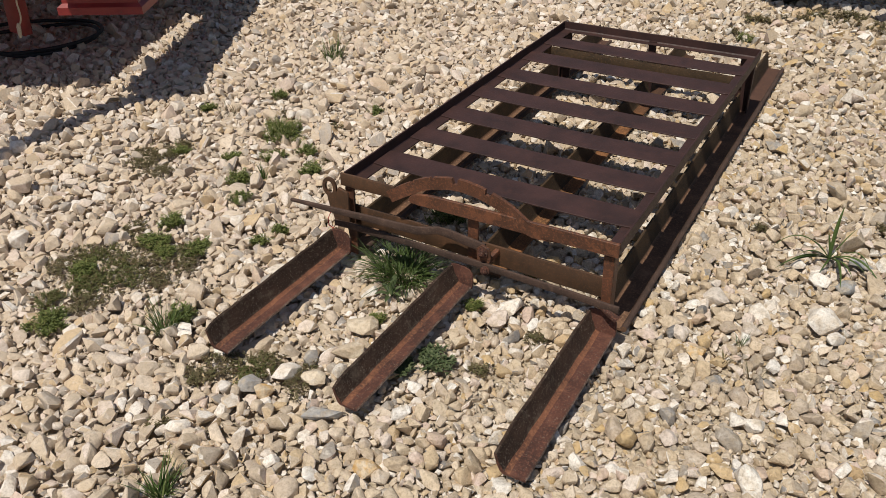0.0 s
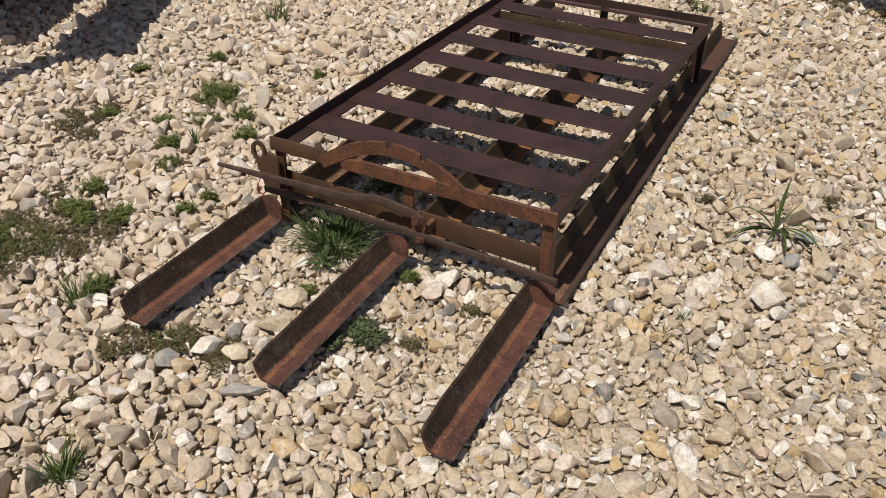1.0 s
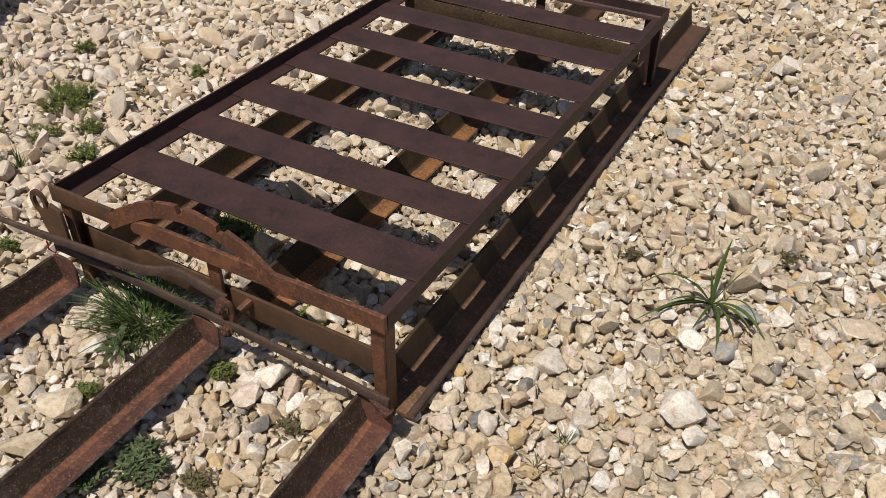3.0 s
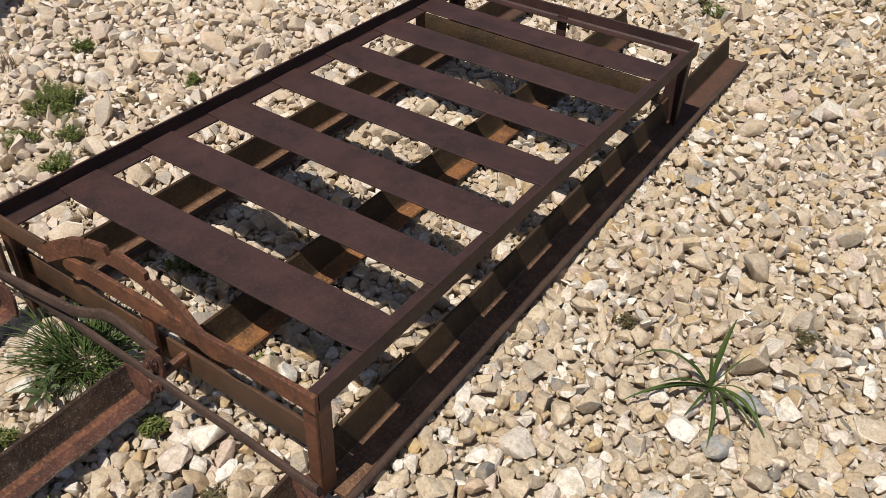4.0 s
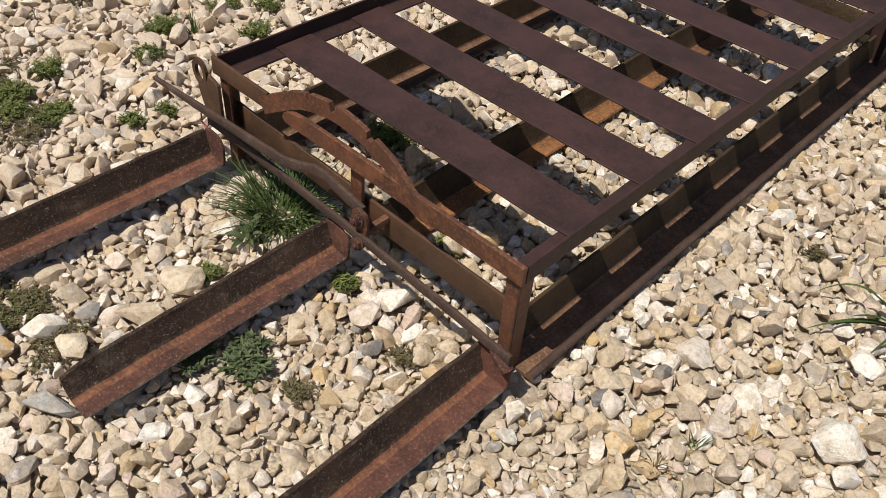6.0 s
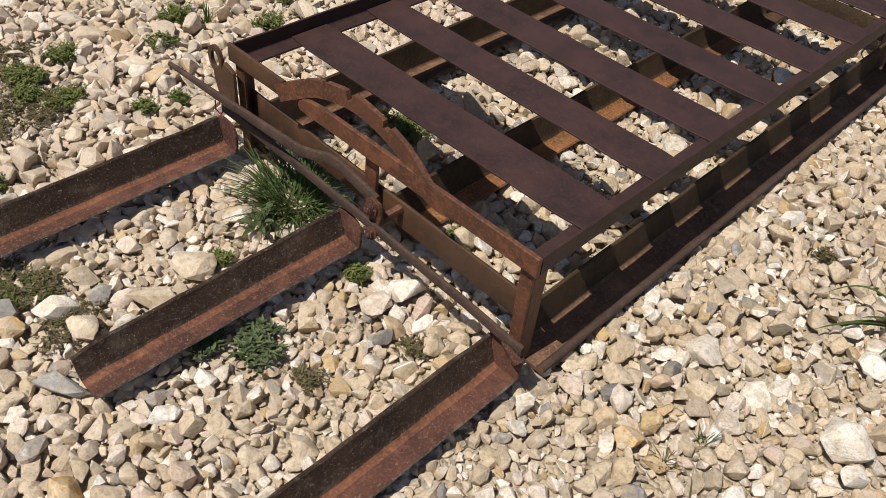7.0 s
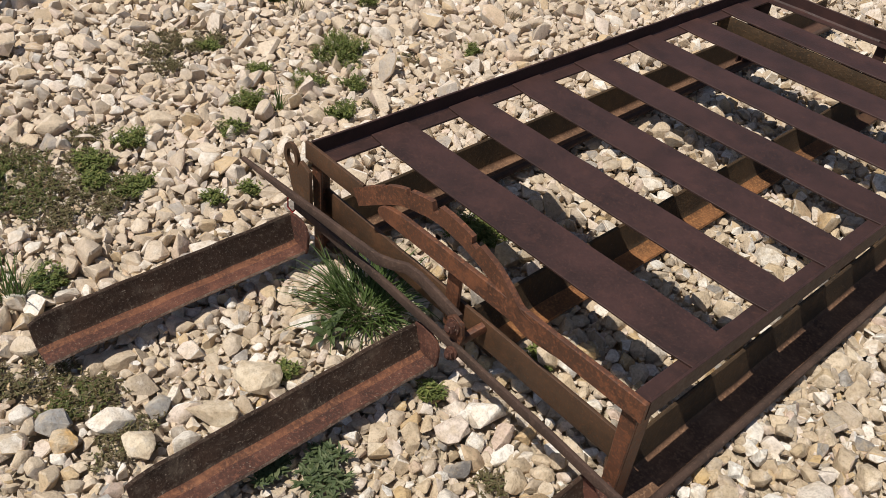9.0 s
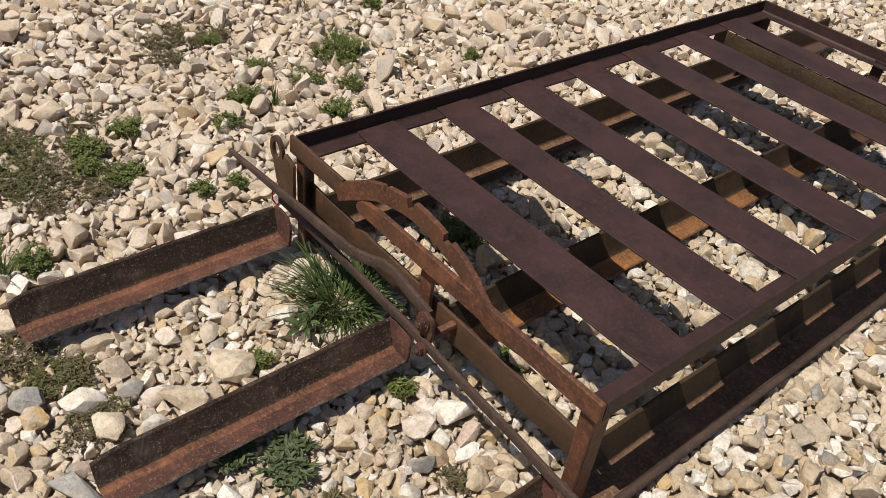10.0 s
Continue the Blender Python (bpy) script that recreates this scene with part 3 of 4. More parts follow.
part("shadow_bar", tube(gp, [0.085 - 0.035 * i / 16 for i in range(17)], 10), RED, machine, "unseen curved red bar added for its ground shadow")
for k, (cx, cy, rx, ry, z0) in enumerate(((-3.00, 1.10, 0.31, 0.30, 0.02), (-3.02, 1.12, 0.34, 0.33, 0.035))):
    hp = [(cx + rx * math.cos(a) + 0.02 * math.sin(3 * a + k), cy + ry * math.sin(a) + rx * 0.10 * math.cos(a), z0 + 0.012 * math.sin(2 * a + k))
          for a in (2 * math.pi * i / 36 for i in range(36))]
    part("hose", tube(hp, 0.011, 8, closed=True), RUBBER, machine, "coil of black rubber hose")
rp = [(-2.20 - 0.17 * s + 0.010 * math.sin(9 * s), 0.545 + 0.02 * s + 0.008 * math.sin(7 * s + 1), 0.64 - 0.30 * s) for s in (i / 20 for i in range(21))]
part("rope", tube(rp, 0.0042, 7), ROPE, machine, "hanging grey rope")
part("rope_end", tube([(-2.370, 0.566, 0.345), (-2.374, 0.566, 0.325), (-2.382, 0.568, 0.295), (-2.388, 0.570, 0.270)], [0.006, 0.011, 0.010, 0.007], 8), ROPE, machine, "knotted frayed rope end")

# ---------------------------------------------------------------- a towed implement beyond the rack
cart = thing("towed_implement", "old towed implement on black rubber tyres, standing on gravel", "implement")


def wheel(at, turn):
    m = pose(*at, 0, 0, turn)
    prof = [(-0.075, 0.215), (-0.090, 0.25), (-0.092, 0.29), (-0.078, 0.322), (-0.045, 0.338), (0, 0.342), (0.045, 0.338), (0.078, 0.322), (0.092, 0.29), (0.090, 0.25), (0.075, 0.215)]
    bm = bmesh.new()
    n = 48
    rings = []
    for i in range(n):
        a = 2 * math.pi * i / n
        g = 0.006 if i % 2 else 0.0
        rings.append([bm.verts.new(m @ Vector((r_ * math.cos(a), w_, r_ * math.sin(a)))) for w_, r_ in ((w_, r_ - (g if r_ > 0.31 else 0)) for w_, r_ in prof)])
    for i in range(n):
        p, q = rings[i], rings[(i + 1) % n]
        for j in range(len(prof)):
            bm.faces.new((p[j], p[(j + 1) % len(prof)], q[(j + 1) % len(prof)], q[j]))
    bmesh.ops.recalc_face_normals(bm, faces=bm.faces)
    w = part("wheel", bm, RUBBER, cart, "black rubber tyre")
    bm = bmesh.new()
    pr = [(-0.072, 0.214), (-0.05, 0.19), (0.01, 0.17), (0.02, 0.08), (0.05, 0.075), (0.055, 0.0)]
    rings = [[bm.verts.new(m @ Vector((r_ * math.cos(a), -w_, r_ * math.sin(a)))) for a in (2 * math.pi * i / 32 for i in range(32))] for w_, r_ in pr[:-1]]
    for p, q in zip(rings, rings[1:]):
        for i in range(32):
            bm.faces.new((p[i], p[(i + 1) % 32], q[(i + 1) % 32], q[i]))
    bm.faces.new(rings[-1])
    part("rim", bm, RIM_PAINT, w, "dusty dished rim")


wheel((0.715, 3.93, 0.330), -18)
wheel((2.55, 4.55, 0.330), -18)
part("axle", bar((0.75, 4.02, 0.36), (2.55, 4.62, 0.36), 0.07, 0.07, steps=4), RUST_BAR, cart)
# flat slab and beam are out of view, added to cast shadow nearby
part("shadow_deck", bar((0.55, 3.62, 0.86), (2.70, 4.35, 0.86), 0.62, 0.08, r=0.01, steps=6), RUST_BAR, cart, "unseen brown flat slab added for its shadow")
part("shadow_beam", bar((1.30, 3.45, 0.80), (2.5, 2.45, 0.62), 0.16, 0.10, r=0.01, steps=6), RUST_BAR, cart, "unseen heavy beam added for its shadow")
for x, y in ((0.75, 4.02), (2.55, 4.62)):
    part("strut", bar((x, y, 0.36), (x + 0.02, y - 0.02, 0.84), 0.06, 0.06, up=(0, 1, 0), steps=3), RUST_BAR, cart)

# ---------------------------------------------------------------- weeds and grass
rng = random.Random(11)


def leaf(bm, base, d, up, length, width, droop, segs=2, fold=0.15):
    """One leaf: a tapered strip with a little bend and a folded middle."""
    d = Vector(d).normalized()
    side = d.cross(Vector(up))
    side = side.normalized() if side.length > 1e-3 else Vector((1, 0, 0))
    prev = None
    p = Vector(base)
    dd = d.copy()
    for i in range(segs + 1):
        s = i / segs
        w = width * (math.sin(math.pi * (0.18 + 0.80 * s)) if segs < 4 else min(1.0, 1.25 * (1 - s) ** 0.6 + 0.02))
        n = side.cross(dd).normalized()
        cur = (bm.verts.new(p - side * w / 2 + n * fold * w), bm.verts.new(p), bm.verts.new(p + side * w / 2 + n * fold * w))
        if prev:
            bm.faces.new((prev[0], prev[1], cur[1], cur[0]))
            bm.faces.new((prev[1], prev[2], cur[2], cur[1]))
        prev = cur
        p = p + dd * (length / segs)
        dd = (dd - Z * droop / segs).normalized()


def weed(x, y, r, h, count, material, label, size=0.0135, name="weed", group="weeds in the gravel", lean=0.5):
    """A low clump: thin stems spreading from several roots, each with small leaves in pairs."""
    bm = bmesh.new()
    for k in range(count):
        a, q = rng.uniform(0, 2 * math.pi), r * math.sqrt(rng.random())
        q *= 0.70 + 0.95 * noise.noise(Vector((math.cos(a) * 1.5 + x * 7, math.sin(a) * 1.5 + y * 7, 0)))
        bx, by = q * math.cos(a), q * math.sin(a)
        tall = h * 0.85 * rng.uniform(0.3, 1.0) * (1.0 - 0.25 * q / max(r, 1e-3))
        d = Vector((bx / r * lean + rng.uniform(-0.4, 0.4), by / r * lean + rng.uniform(-0.4, 0.4), 1.0)).normalized()
        base = Vector((bx * 0.9, by * 0.9, -0.006))
        n = rng.randint(4, 7)
        for i in range(n):
            p = base + d * (tall * (i + 0.6) / n)
            b = rng.uniform(0, 2 * math.pi)
            ld = Vector((math.cos(b), math.sin(b), rng.uniform(0.0, 0.7)))
            leaf(bm, p, ld, Z, size * rng.uniform(0.7, 1.5), size * rng.uniform(0.30, 0.48), rng.uniform(0.0, 0.8))
        if tall > 0.02:
            leaf(bm, base, d, X, tall, 0.0022, 0.1)
    ob = part(name, bm, material, None, "", smooth=False)
    ob.location = (x, y, 0.0)
    return tagged(ob, label, "weed", group)


def tuft(x, y, blades, length, width, spread, material, label, name="grass_tuft", root=0.03, droop=0.7, split=False):
    """A tuft of grass: many narrow arching blades from one root."""
    bm = bmesh.new()
    if split:
        bm.free()
        ob = thing(name, label, "grass", "grass tufts in the gravel", at=(x, y, 0.0))
    for k in range(blades):
        a = rng.uniform(0, 2 * math.pi)
        q = root * math.sqrt(rng.random())
        tilt = spread * rng.uniform(0.15, 1.0)
        a2 = a + rng.gauss(0, 0.9)
        d = Vector((math.cos(a2) * tilt, math.sin(a2) * tilt, 1.0))
        if split:
            bm = bmesh.new()
        leaf(bm, (q * math.cos(a), q * math.sin(a), -0.01), d, Z if tilt > 0.2 else X, length * rng.uniform(0.45, 1.0), width * rng.uniform(0.6, 1.1), droop * rng.uniform(0.4, 1.5), 5, 0.25)
        if split:
            part("blade", bm, material, ob, smooth=True)
    if split:
        return ob
    ob = part(name, bm, material, None, "", smooth=False)
    ob.location = (x, y, 0.0)
    return tagged(ob, label, "grass", "grass tufts in the gravel")


GREEN_L = "low green leafy weed clump growing between gravel stones"
MAT_L = "spreading mat of dull green and brownish weeds over gravel"
DRY_L = "small brownish dried weed patch among the stones"
for x, y, r, h in ((-0.853, 0.724, 0.095, 0.085), (-0.893, 0.404, 0.050, 0.045), (-0.730, 0.269, 0.055, 0.05), (-0.753, 0.494, 0.050, 0.045), (-0.628, 0.144, 0.045, 0.04),
                   (-0.518, 0.464, 0.055, 0.045), (-0.723, -0.121, 0.050, 0.05), (-0.338, -0.081, 0.030, 0.045), (-0.323, 0.019, 0.030, 0.040), (-0.628, 1.134, 0.035, 0.04), (-0.678, -0.261, 0.075, 0.040), (-0.588, -0.291, 0.040, 0.035),
                   (-1.373, 0.779, 0.040, 0.04), (-0.628, -0.766, 0.045, 0.06), (-0.273, -0.541, 0.045, 0.045), (0.527, -0.060, 0.028, 0.035), (0.290, -0.270, 0.030, 0.025),
                   (-1.173, 1.069, 0.045, 0.05), (0.705, 3.000, 0.055, 0.06), (0.188, 0.400, 0.085, 0.065), (0.600, 0.215, 0.035, 0.03), (-0.648, 0.624, 0.04, 0.04), (-0.766, -0.509, 0.055, 0.04), (-0.604, -0.777, 0.060, 0.05), (-0.504, -0.208, 0.050, 0.04), (-1.148, 0.364, 0.04, 0.03)):
    r *= 1.18
    weed(x, y, r, h, int(60 + 30000 * r * r), LEAF, GREEN_L, 0.0110)
for x, y, r, h in ((-0.688, -0.271, 0.105, 0.040), (-0.528, -0.236, 0.070, 0.035), (-0.588, -0.366, 0.120, 0.032), (-0.618, -0.476, 0.120, 0.030), (-0.758, -0.436, 0.120, 0.035),
                   (-0.488, -0.436, 0.080, 0.028), (-0.688, -0.576, 0.100, 0.030), (-1.288, 0.264, 0.090, 0.03), (0.250, -0.600, 0.085, 0.035), (-1.193, 0.414, 0.06, 0.035), (-1.098, 0.174, 0.09, 0.025),
                   (-0.848, -0.436, 0.10, 0.028), (-1.203, 0.304, 0.10, 0.028), (-1.213, 0.194, 0.08, 0.022), (0.100, -0.640, 0.09, 0.02), (-0.848, -0.536, 0.08, 0.028), (-0.608, -0.636, 0.10, 0.028), (-0.728, -0.676, 0.075, 0.03), (-0.468, -0.316, 0.06, 0.025)):
    brown = noise.noise(Vector((x * 9.0, y * 9.0, 2.0))) > 0.02 or x < -1.0
    weed(x, y, r * 1.1, h * (0.6 if brown else 0.85), int(60 + (13000 if brown else 17000) * r * r), LEAF_BROWN if brown else LEAF_DULL, MAT_L, 0.0085, "weed_mat", lean=0.3)
for x, y, r, h in ((0.770, -0.115, 0.050, 0.022), (0.005, -0.655, 0.090, 0.020), (0.110, -0.600, 0.08, 0.018), (-0.020, -0.740, 0.07, 0.02), (0.690, -0.330, 0.05, 0.018), (-0.828, -0.216, 0.09, 0.02),
                   (1.232, 0.866, 0.030, 0.035), (1.640, 1.080, 0.045, 0.025), (-0.988, 0.914, 0.06, 0.03), (-0.708, 0.884, 0.05, 0.03), (0.030, -0.930, 0.04, 0.015), (-0.508, 0.584, 0.05, 0.025)):
    weed(x, y, r, h, int(30 + 10000 * r * r), LEAF_BROWN, DRY_L, 0.010, "dry_weed", lean=0.3)
for x, y, r, h in ((0.95, 3.62, 0.16, 0.05), (1.18, 3.72, 0.18, 0.05), (1.42, 3.60, 0.16, 0.045), (0.70, 3.42, 0.12, 0.04), (1.62, 3.42, 0.12, 0.04), (0.62, 3.10, 0.06, 0.05)):
    weed(x, y, r, h, int(30 + 6000 * r * r), LEAF_BROWN, DRY_L, 0.016, "dry_weed", lean=0.3)
weed(0.552, -0.352, 0.085, 0.030, 85, LEAF_GREY, "grey-green creeping weed beside the iron runner", 0.017, "weed_mat", lean=0.6)
weed(0.475, -0.420, 0.060, 0.028, 45, LEAF_GREY, "grey-green creeping weed beside the iron runner", 0.017, "weed_mat", lean=0.6)
tuft(0.228, -0.005, 290, 0.19, 0.0048, 1.8, GRASS_DARK, "dense dark green grass tuft under the rack's front", root=0.075, droop=1.0, split=True)
tuft(-0.265, -0.628, 70, 0.14, 0.0032, 0.9, GRASS, "thin green grass tuft between stones", root=0.025)
tuft(0.212, -1.115, 55, 0.12, 0.0045, 1.2, GRASS, "thin green grass tuft between stones", root=0.02)
tuft(-0.655, 0.330, 22, 0.085, 0.004, 0.7, GRASS, "thin green grass tuft between stones", root=0.015)
tuft(-1.240, 1.640, 60, 0.17, 0.004, 0.6, GRASS, "tall thin grey-green stalks among stones", root=0.05)
tuft(-1.250, 0.780, 26, 0.09, 0.003, 0.9, LEAF_BROWN, "dry thin stalks among stones", root=0.05)
tuft(-0.75, 1.45, 22, 0.07, 0.003, 0.9, LEAF_BROWN, "dry thin stalks among stones", root=0.05)
tuft(1.330, 0.155, 12, 0.05, 0.003, 0.8, GRASS, "thin green grass tuft between stones", root=0.015)
tuft(1.395, 0.020, 14, 0.060, 0.003, 0.9, LEAF_BROWN, "dry thin stalks among stones", root=0.02)
tuft(1.300, 0.060, 16, 0.055, 0.003, 0.9, LEAF_BROWN, "dry thin stalks among stones", root=0.02)

plant = thing("grass_plant", "single wide-bladed green grass plant growing in gravel", "grass", at=(1.486, 0.776, 0.0))


def blade(points, width, owner=None, name="blade", material=GRASS_DARK):
    """A long grass blade along a bent line, folded along its middle."""
    owner = owner or plant
    a, b, c = (Vector(q) - owner.location for q in points)
    bm, prev = bmesh.new(), None
    for i in range(11):
        s = i / 10
        p = (1 - s) ** 2 * a + 2 * s * (1 - s) * b + s * s * c
        d = (2 * (1 - s) * (b - a) + 2 * s * (c - b)).normalized()
        side = d.cross(Z)
        side = side.normalized() if side.length > 0.05 else X
        w = width * (0.55 + 0.9 * s if s < 0.5 else (1 - s) ** 0.7 * 1.62) + 0.0006
        n = side.cross(d).normalized()
        cur = [bm.verts.new(p + side * w * u + n * abs(u) * w * 0.5) for u in (-0.5, 0.0, 0.5)]
        if prev:
            for u in (0, 1):
                bm.faces.new((prev[u], prev[u + 1], cur[u + 1], cur[u]))
        prev = cur
    part(name, bm, material, owner, smooth=True)


ROOT = (1.486, 0.776, -0.006)
for mid, tip, w in (((1.480, 0.80, 0.10), (1.490, 0.835, 0.175), 0.013), ((1.375, 0.76, 0.135), (1.300, 0.722, 0.016), 0.008), ((1.420, 0.690, 0.070), (1.336, 0.590, 0.018), 0.011),
                    ((1.425, 0.700, 0.045), (1.372, 0.645, 0.020), 0.012), ((1.570, 0.740, 0.080), (1.655, 0.662, 0.012), 0.013), ((1.520, 0.800, 0.075), (1.545, 0.825, 0.105), 0.005),
                    ((1.525, 0.680, 0.075), (1.545, 0.585, 0.006), 0.010), ((1.580, 0.760, 0.110), (1.625, 0.690, 0.012), 0.006), ((1.440, 0.780, 0.050), (1.415, 0.760, 0.060), 0.008),
                    ((1.490, 0.690, 0.050), (1.470, 0.640, 0.010), 0.007), ((1.545, 0.730, 0.060), (1.605, 0.700, 0.016), 0.010), ((1.475, 0.785, 0.05), (1.462, 0.800, 0.085), 0.009),
                    ((1.440, 0.720, 0.060), (1.400, 0.660, 0.060), 0.009), ((1.540, 0.720, 0.040), (1.570, 0.665, 0.010), 0.007)):
    blade((ROOT, mid, tip), w)
seedling = thing("seedling", "broad-leaved seedling with grey-green leaves among stones", "weed", "weeds in the gravel", at=(0.262, -0.135, 0.0))
for az, ln, up, w in ((100, 0.060, 0.045, 0.022), (160, 0.050, 0.020, 0.018), (220, 0.055, 0.012, 0.020), (285, 0.060, 0.012, 0.018), (340, 0.055, 0.020, 0.016), (30, 0.045, 0.030, 0.015)):
    u = Vector((math.cos(radians(az)), math.sin(radians(az)), 0.0))
    blade((seedling.location - Z * 0.006, seedling.location + u * ln * 0.5 + Z * (up + 0.01), seedling.location + u * ln + Z * up), w, seedling, "leaf", LEAF_GREY)

# ---------------------------------------------------------------- gravel
nrg = np.random.default_rng(5)


def stone_shape(seed, sub):
    """An angular broken stone, the hull of a few points on a ball, its edges worn where it lies near; as vertices and triangles."""
    r = np.random.default_rng(seed)
    bm = bmesh.new()
    for _ in range((0, 11, 13, 15)[sub]):
        q = r.normal(size=3)
        bm.verts.new(q / np.linalg.norm(q) * r.uniform(0.82, 1.0))
    bmesh.ops.convex_hull(bm, input=bm.verts)
    bmesh.ops.delete(bm, geom=[v for v in bm.verts if not v.link_faces], context='VERTS')
    bmesh.ops.dissolve_limit(bm, angle_limit=radians(14), verts=bm.verts, edges=bm.edges)
    if sub > 1:
        bmesh.ops.bevel(bm, geom=bm.edges, offset=(0, 0, 0.09, 0.12)[sub], segments=sub - 1, profile=0.6, affect='EDGES', clamp_overlap=True)
    bmesh.ops.triangulate(bm, faces=bm.faces)
    if sub > 2:
        bmesh.ops.subdivide_edges(bm, edges=[e for e in bm.edges if e.calc_length() > 0.30], cuts=1)
        bmesh.ops.triangulate(bm, faces=bm.faces)
    bm.verts.index_update()
    v = np.array([q.co[:] for q in bm.verts])
    f = np.array([[q.index for q in p.verts] for p in bm.faces])
    bm.free()
    if sub > 2:
        off = Vector(r.uniform(-9, 9, 3))
        v *= np.array([1.0 + 0.07 * noise.noise(Vector(q) * 3.0 + off) for q in v])[:, None]
    v -= (v.max(axis=0) + v.min(axis=0)) / 2
    v /= np.abs(v).max(axis=0)
    return v, f


SHAPES = {1: [stone_shape(300 + i, 1) for i in range(48)], 2: [stone_shape(100 + i, 2) for i in range(48)], 3: [stone_shape(500 + i, 3) for i in range(32)]}

X0, X1, Y0, Y1 = -4.3, 3.3, -2.2, 5.4
cell = 0.02
nx, ny = int((X1 - X0) / cell) + 1, int((Y1 - Y0) / cell) + 1
buckets = {}
# stones that stand out by size or colour: x, y, length, breadth, height, turn, look
MARKS = ((1.525, 0.365, 0.110, 0.090, 0.080, 20, "white"), (1.222, 0.048, 0.060, 0.048, 0.040, 50, "ochre"), (0.645, -0.015, 0.085, 0.070, 0.055, 30, "white"),
         (1.025, -0.045, 0.055, 0.045, 0.040, 80, "white"), (1.497, -0.129, 0.050, 0.038, 0.036, 110, "white"), (0.084, -0.923, 0.066, 0.046, 0.040, 10, "white"),
         (0.380, -0.897, 0.048, 0.036, 0.034, 40, "white"), (0.280, -0.325, 0.105, 0.085, 0.050, 60, "cream"), (0.295, -0.445, 0.120, 0.055, 0.045, 35, "cream"),
         (0.205, -0.610, 0.095, 0.060, 0.050, 55, "white"), (0.290, -0.590, 0.075, 0.065, 0.050, 15, "cream"), (0.225, -0.520, 0.055, 0.045, 0.045, 90, "grey"),
         (0.395, -0.690, 0.120, 0.045, 0.030, 25, "grey"), (0.140, -0.700, 0.075, 0.055, 0.045, 70, "grey"), (0.195, -0.700, 0.055, 0.050, 0.040, 0, "ochre"),
         (1.477, 0.612, 0.075, 0.060, 0.045, -20, "white"), (1.401, 0.673, 0.050, 0.040, 0.04, 40, "white"), (1.590, 0.780, 0.085, 0.050, 0.030, -10, "grey"), (0.610, -0.800, 0.080, 0.060, 0.045, 30, "ochre"), (1.560, 0.610, 0.070, 0.055, 0.040, 50, "grey"))


def free_spot(x, y, r, slack):
    i, j = int((x - X0) / cell), int((y - Y0) / cell)
    k = int((r + 0.05) / cell) + 1
    for a in range(i - k, i + k + 1):
        for b in range(j - k, j + k + 1):
            for q in buckets.get((a, b), ()):
                if (q[0] - x) ** 2 + (q[1] - y) ** 2 < (slack * (q[2] + r)) ** 2:
                    return False
    return True


def near(x, y):
    return -1.3 < x < 2.1 and -1.4 < y < 2.3


for mx, my, ml, mb, mh, mt, mk in MARKS:
    buckets.setdefault((int((mx - X0) / cell), int((my - Y0) / cell)), []).append((mx, my, 0.42 * (ml + mb) / 2 * 1.15))
MATS = [(o.location.x, o.location.y, 0.105) for o in scene.objects if o.name.startswith("weed_mat")]
stones = []
area = (X1 - X0) * (Y1 - Y0)
for med, per_m2, slack in ((0.064, 130, 0.78), (0.047, 1150, 0.68), (0.034, 2700, 0.63), (0.0235, 4600, 0.62), (0.015, 3000, 0.70)):
    tries = int(area * per_m2)
    px = nrg.uniform(X0, X1, tries)
    py = nrg.uniform(Y0, Y1, tries)
    sz = med * np.exp(nrg.normal(scale=0.20, size=tries))
    keep = nrg.uniform(size=tries)
    for x, y, s, q in zip(px.tolist(), py.tolist(), sz.tolist(), keep.tolist()):
        if med < 0.02 and not near(x, y):
            continue
        if med < 0.03 and q > 0.75 + fines(x, y) * 0.8:
            continue
        out = max(-3.5 - x, x - 2.6, -1.6 - y, y - 4.7, 0.0)
        if out > 0 and (med < 0.03 or q < 0.25 + out / 0.8 + 0.5 * noise.noise(Vector((x * 0.9, y * 0.9, 5.0)))):
            continue
        f = fines(x, y)
        if med > 0.04 and q < 0.25 + 0.75 * f:
            continue
        if med > 0.03 and q < (f - 0.45) * 1.1:
            continue
        if med > 0.03 and (x - 0.23) ** 2 + y * y < 0.0080:
            continue
        if med > 0.03 and q > 0.22 and any((x - u) ** 2 + (y - v) ** 2 < (0.85 * w_) ** 2 for u, v, w_ in MATS):
            continue
        r = s * 0.43
        if free_spot(x, y, r, slack):
            buckets.setdefault((int((x - X0) / cell), int((y - Y0) / cell)), []).append((x, y, r))
            stones.append((x, y, s, med))

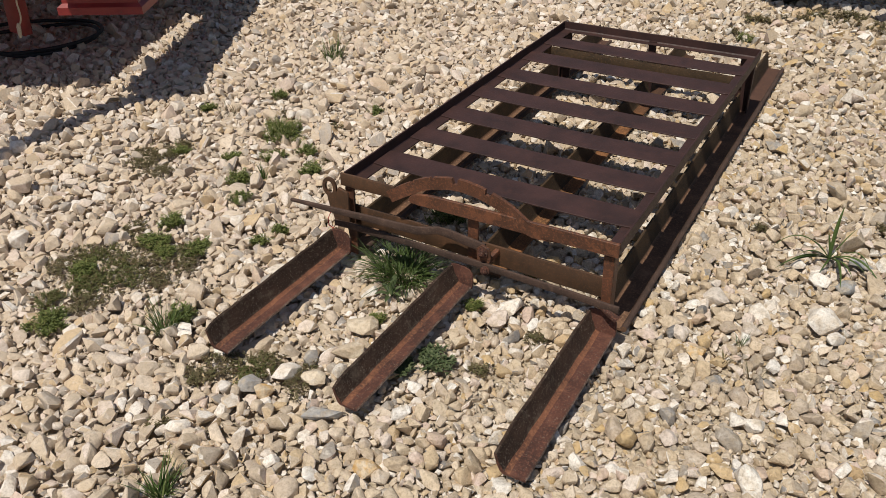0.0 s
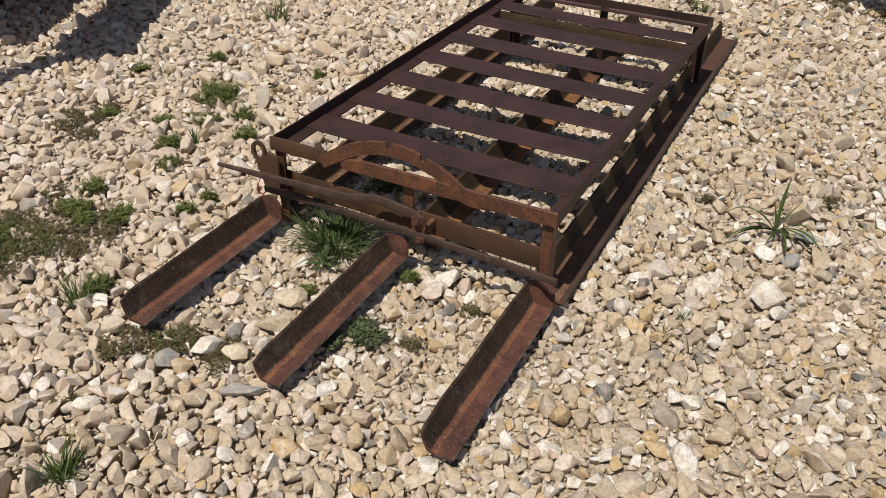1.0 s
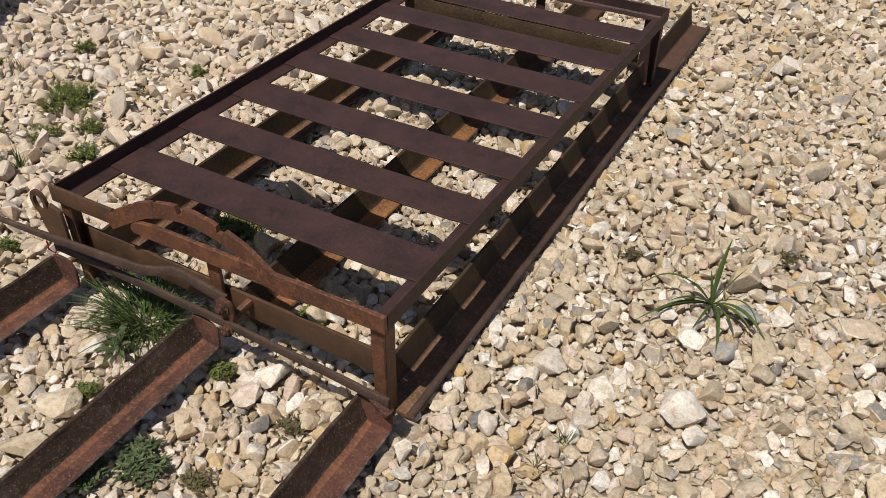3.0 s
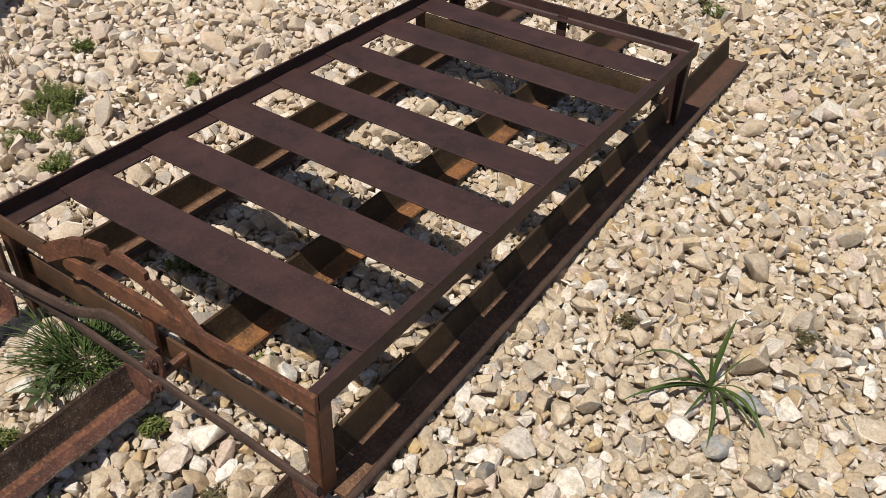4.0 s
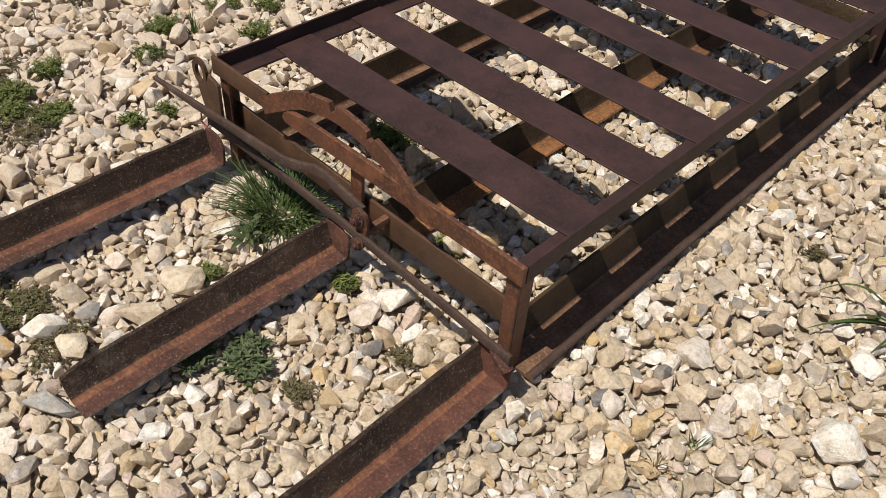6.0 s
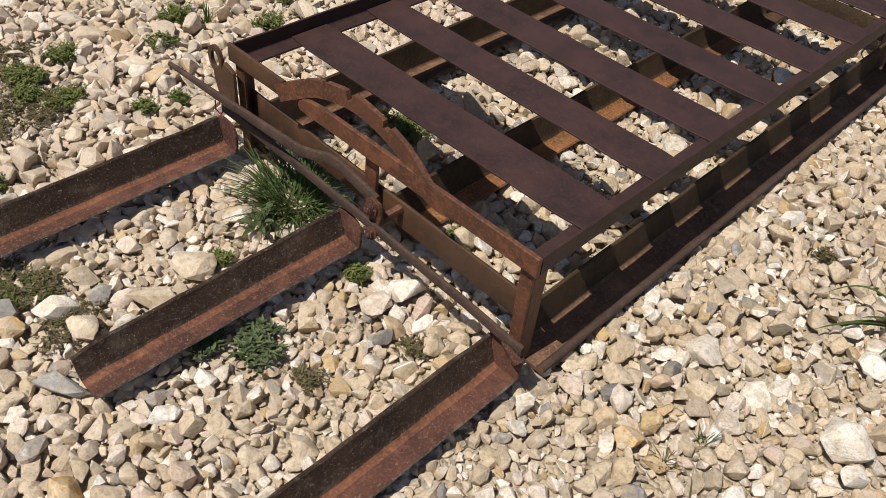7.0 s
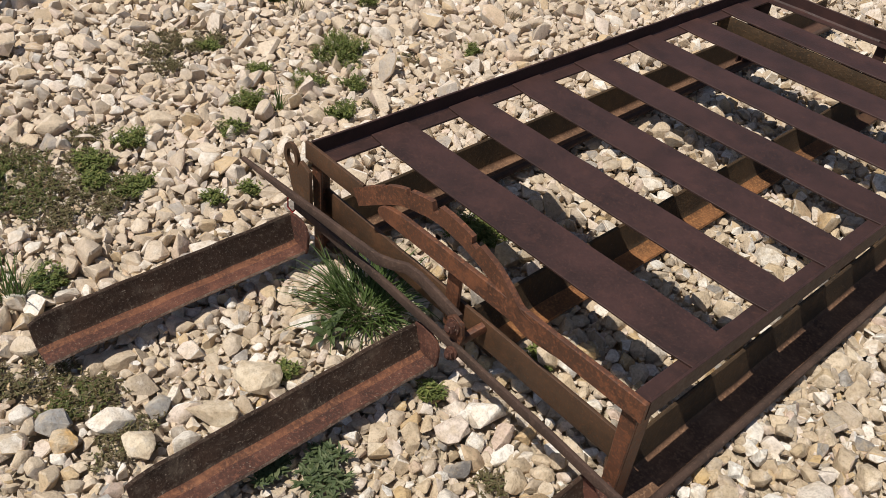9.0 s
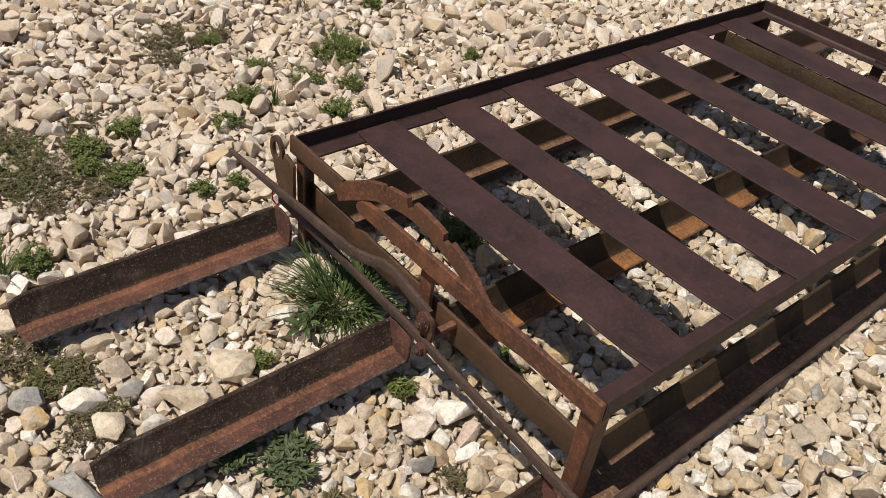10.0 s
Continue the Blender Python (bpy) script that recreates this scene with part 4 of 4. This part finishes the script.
strips = [(x - 0.004, x + 0.112, 0.0, 2.68) for x in RUN_X] + [(x - 0.004, x + 0.112, -0.69, -0.02) for x in TONGUE_X]
single, joined = [], {"coarse": [], "fine": []}
for x, y, s, med in stones:
    a = nrg.uniform(0.80, 1.30)
    b = nrg.uniform(0.66, 0.95)
    h = nrg.uniform(0.42, 0.90)
    dims = np.array([a, b * 0.95, h]) * s * 0.5
    e = Euler((nrg.normal(scale=0.42), nrg.normal(scale=0.42), nrg.uniform(0, 6.28)))
    top = dims[2] * 1.0
    z = -0.024 + top * nrg.uniform(0.45, 1.05) + (0.008 if med > 0.04 else 0.0) * nrg.uniform(0, 1.0) - 0.006 * max(0.0, min(1.0, fines(x, y)))
    for u0, u1, v0, v1 in strips:
        if u0 - s * 0.4 < x < u1 + s * 0.4 and v0 - s * 0.3 < y < v1 + s * 0.3:
            e = Euler((e.x * 0.3, e.y * 0.3, e.z))
            z = min(z, 0.001 - top * 1.08)
    m = np.array(e.to_matrix()) * dims
    if near(x, y) and 0.5 < x < 1.65 and -0.75 < y < 0.35 and med > 0.03 and len(single) < 280:
        single.append((x, y, z, m))
        continue
    if med > 0.03:
        sub = (3 if (0.3 < x < 1.6 and -0.85 < y < 0.5 and med > 0.04) else (2 if med > 0.04 or (-0.5 < x < 1.7 and -1.0 < y < 0.9) else 1)) if near(x, y) else (2 if (med > 0.04 and -2.1 < x < -1.2 and -0.6 < y < 1.6) else 1)
    else:
        sub = 2 if (near(x, y) and med > 0.02 and 0.4 < x < 1.6 and -0.8 < y < 0.4) else 1
    joined["coarse" if med > 0.03 else "fine"].append((x, y, z, m, sub))


def join_stones(name, rows, label, crease=24):
    vs, fs, base = [], [], 0
    for x, y, z, m, sub in rows:
        v, f = SHAPES[sub][int(nrg.integers(len(SHAPES[sub])))]
        vs.append(v @ m.T + (x, y, z))
        fs.append(f + base)
        base += len(v)
    v = np.concatenate(vs).astype(np.float32)
    f = np.concatenate(fs).astype(np.int32)
    me = bpy.data.meshes.new(name)
    me.vertices.add(len(v))
    me.vertices.foreach_set("co", v.ravel())
    me.loops.add(f.size)
    me.loops.foreach_set("vertex_index", f.ravel())
    me.polygons.add(len(f))
    me.polygons.foreach_set("loop_start", np.arange(0, f.size, 3, dtype=np.int32))
    me.update(calc_edges=True)
    me.materials.append(STONE)
    me.shade_smooth()
    me.set_sharp_from_angle(angle=radians(crease))
    ob = new(name, me)
    ob.parent = ground
    ob["kind"] = "stuff"
    ob["label"] = label
    return ob


join_stones("gravel", [r for r in joined["coarse"] if r[4] > 1], "loose angular cream and grey limestone gravel")
join_stones("gravel", [r for r in joined["coarse"] if r[4] == 1], "loose cream limestone gravel further off", 46)
join_stones("grit", joined["fine"], "small limestone chips filling the gaps")

# the single stones nearest the camera's way
pieces = []
for v, f in SHAPES[3]:
    me = bpy.data.meshes.new("stone")
    me.from_pydata(v.tolist(), [], f.tolist())
    me.materials.append(STONE_ONE)
    me.shade_smooth()
    me.set_sharp_from_angle(angle=radians(24))
    pieces.append(me)
for i, (x, y, z, m) in enumerate(single):
    ob = new("stone", pieces[i % len(pieces)])
    ob.parent = ground
    ob.matrix_basis = Matrix.Translation((x, y, z)) @ Matrix(m.tolist()).to_4x4()
for i, (mx, my, ml, mb, mh, mt, mk) in enumerate(MARKS):
    me = pieces[(i * 7 + 8) % len(pieces)].copy()
    me.materials.clear()
    me.materials.append({"white": WHITE_STONE, "ochre": OCHRE_STONE, "grey": GREY_STONE, "cream": CREAM_STONE}[mk])
    ob = new("stone", me)
    ob.parent = ground
    ob.matrix_basis = pose(mx, my, -0.016 + mh * 0.42, 6 * math.sin(i), 6 * math.cos(3 * i), mt) @ Matrix.Diagonal((ml / 2, mb / 2, mh / 2, 1))
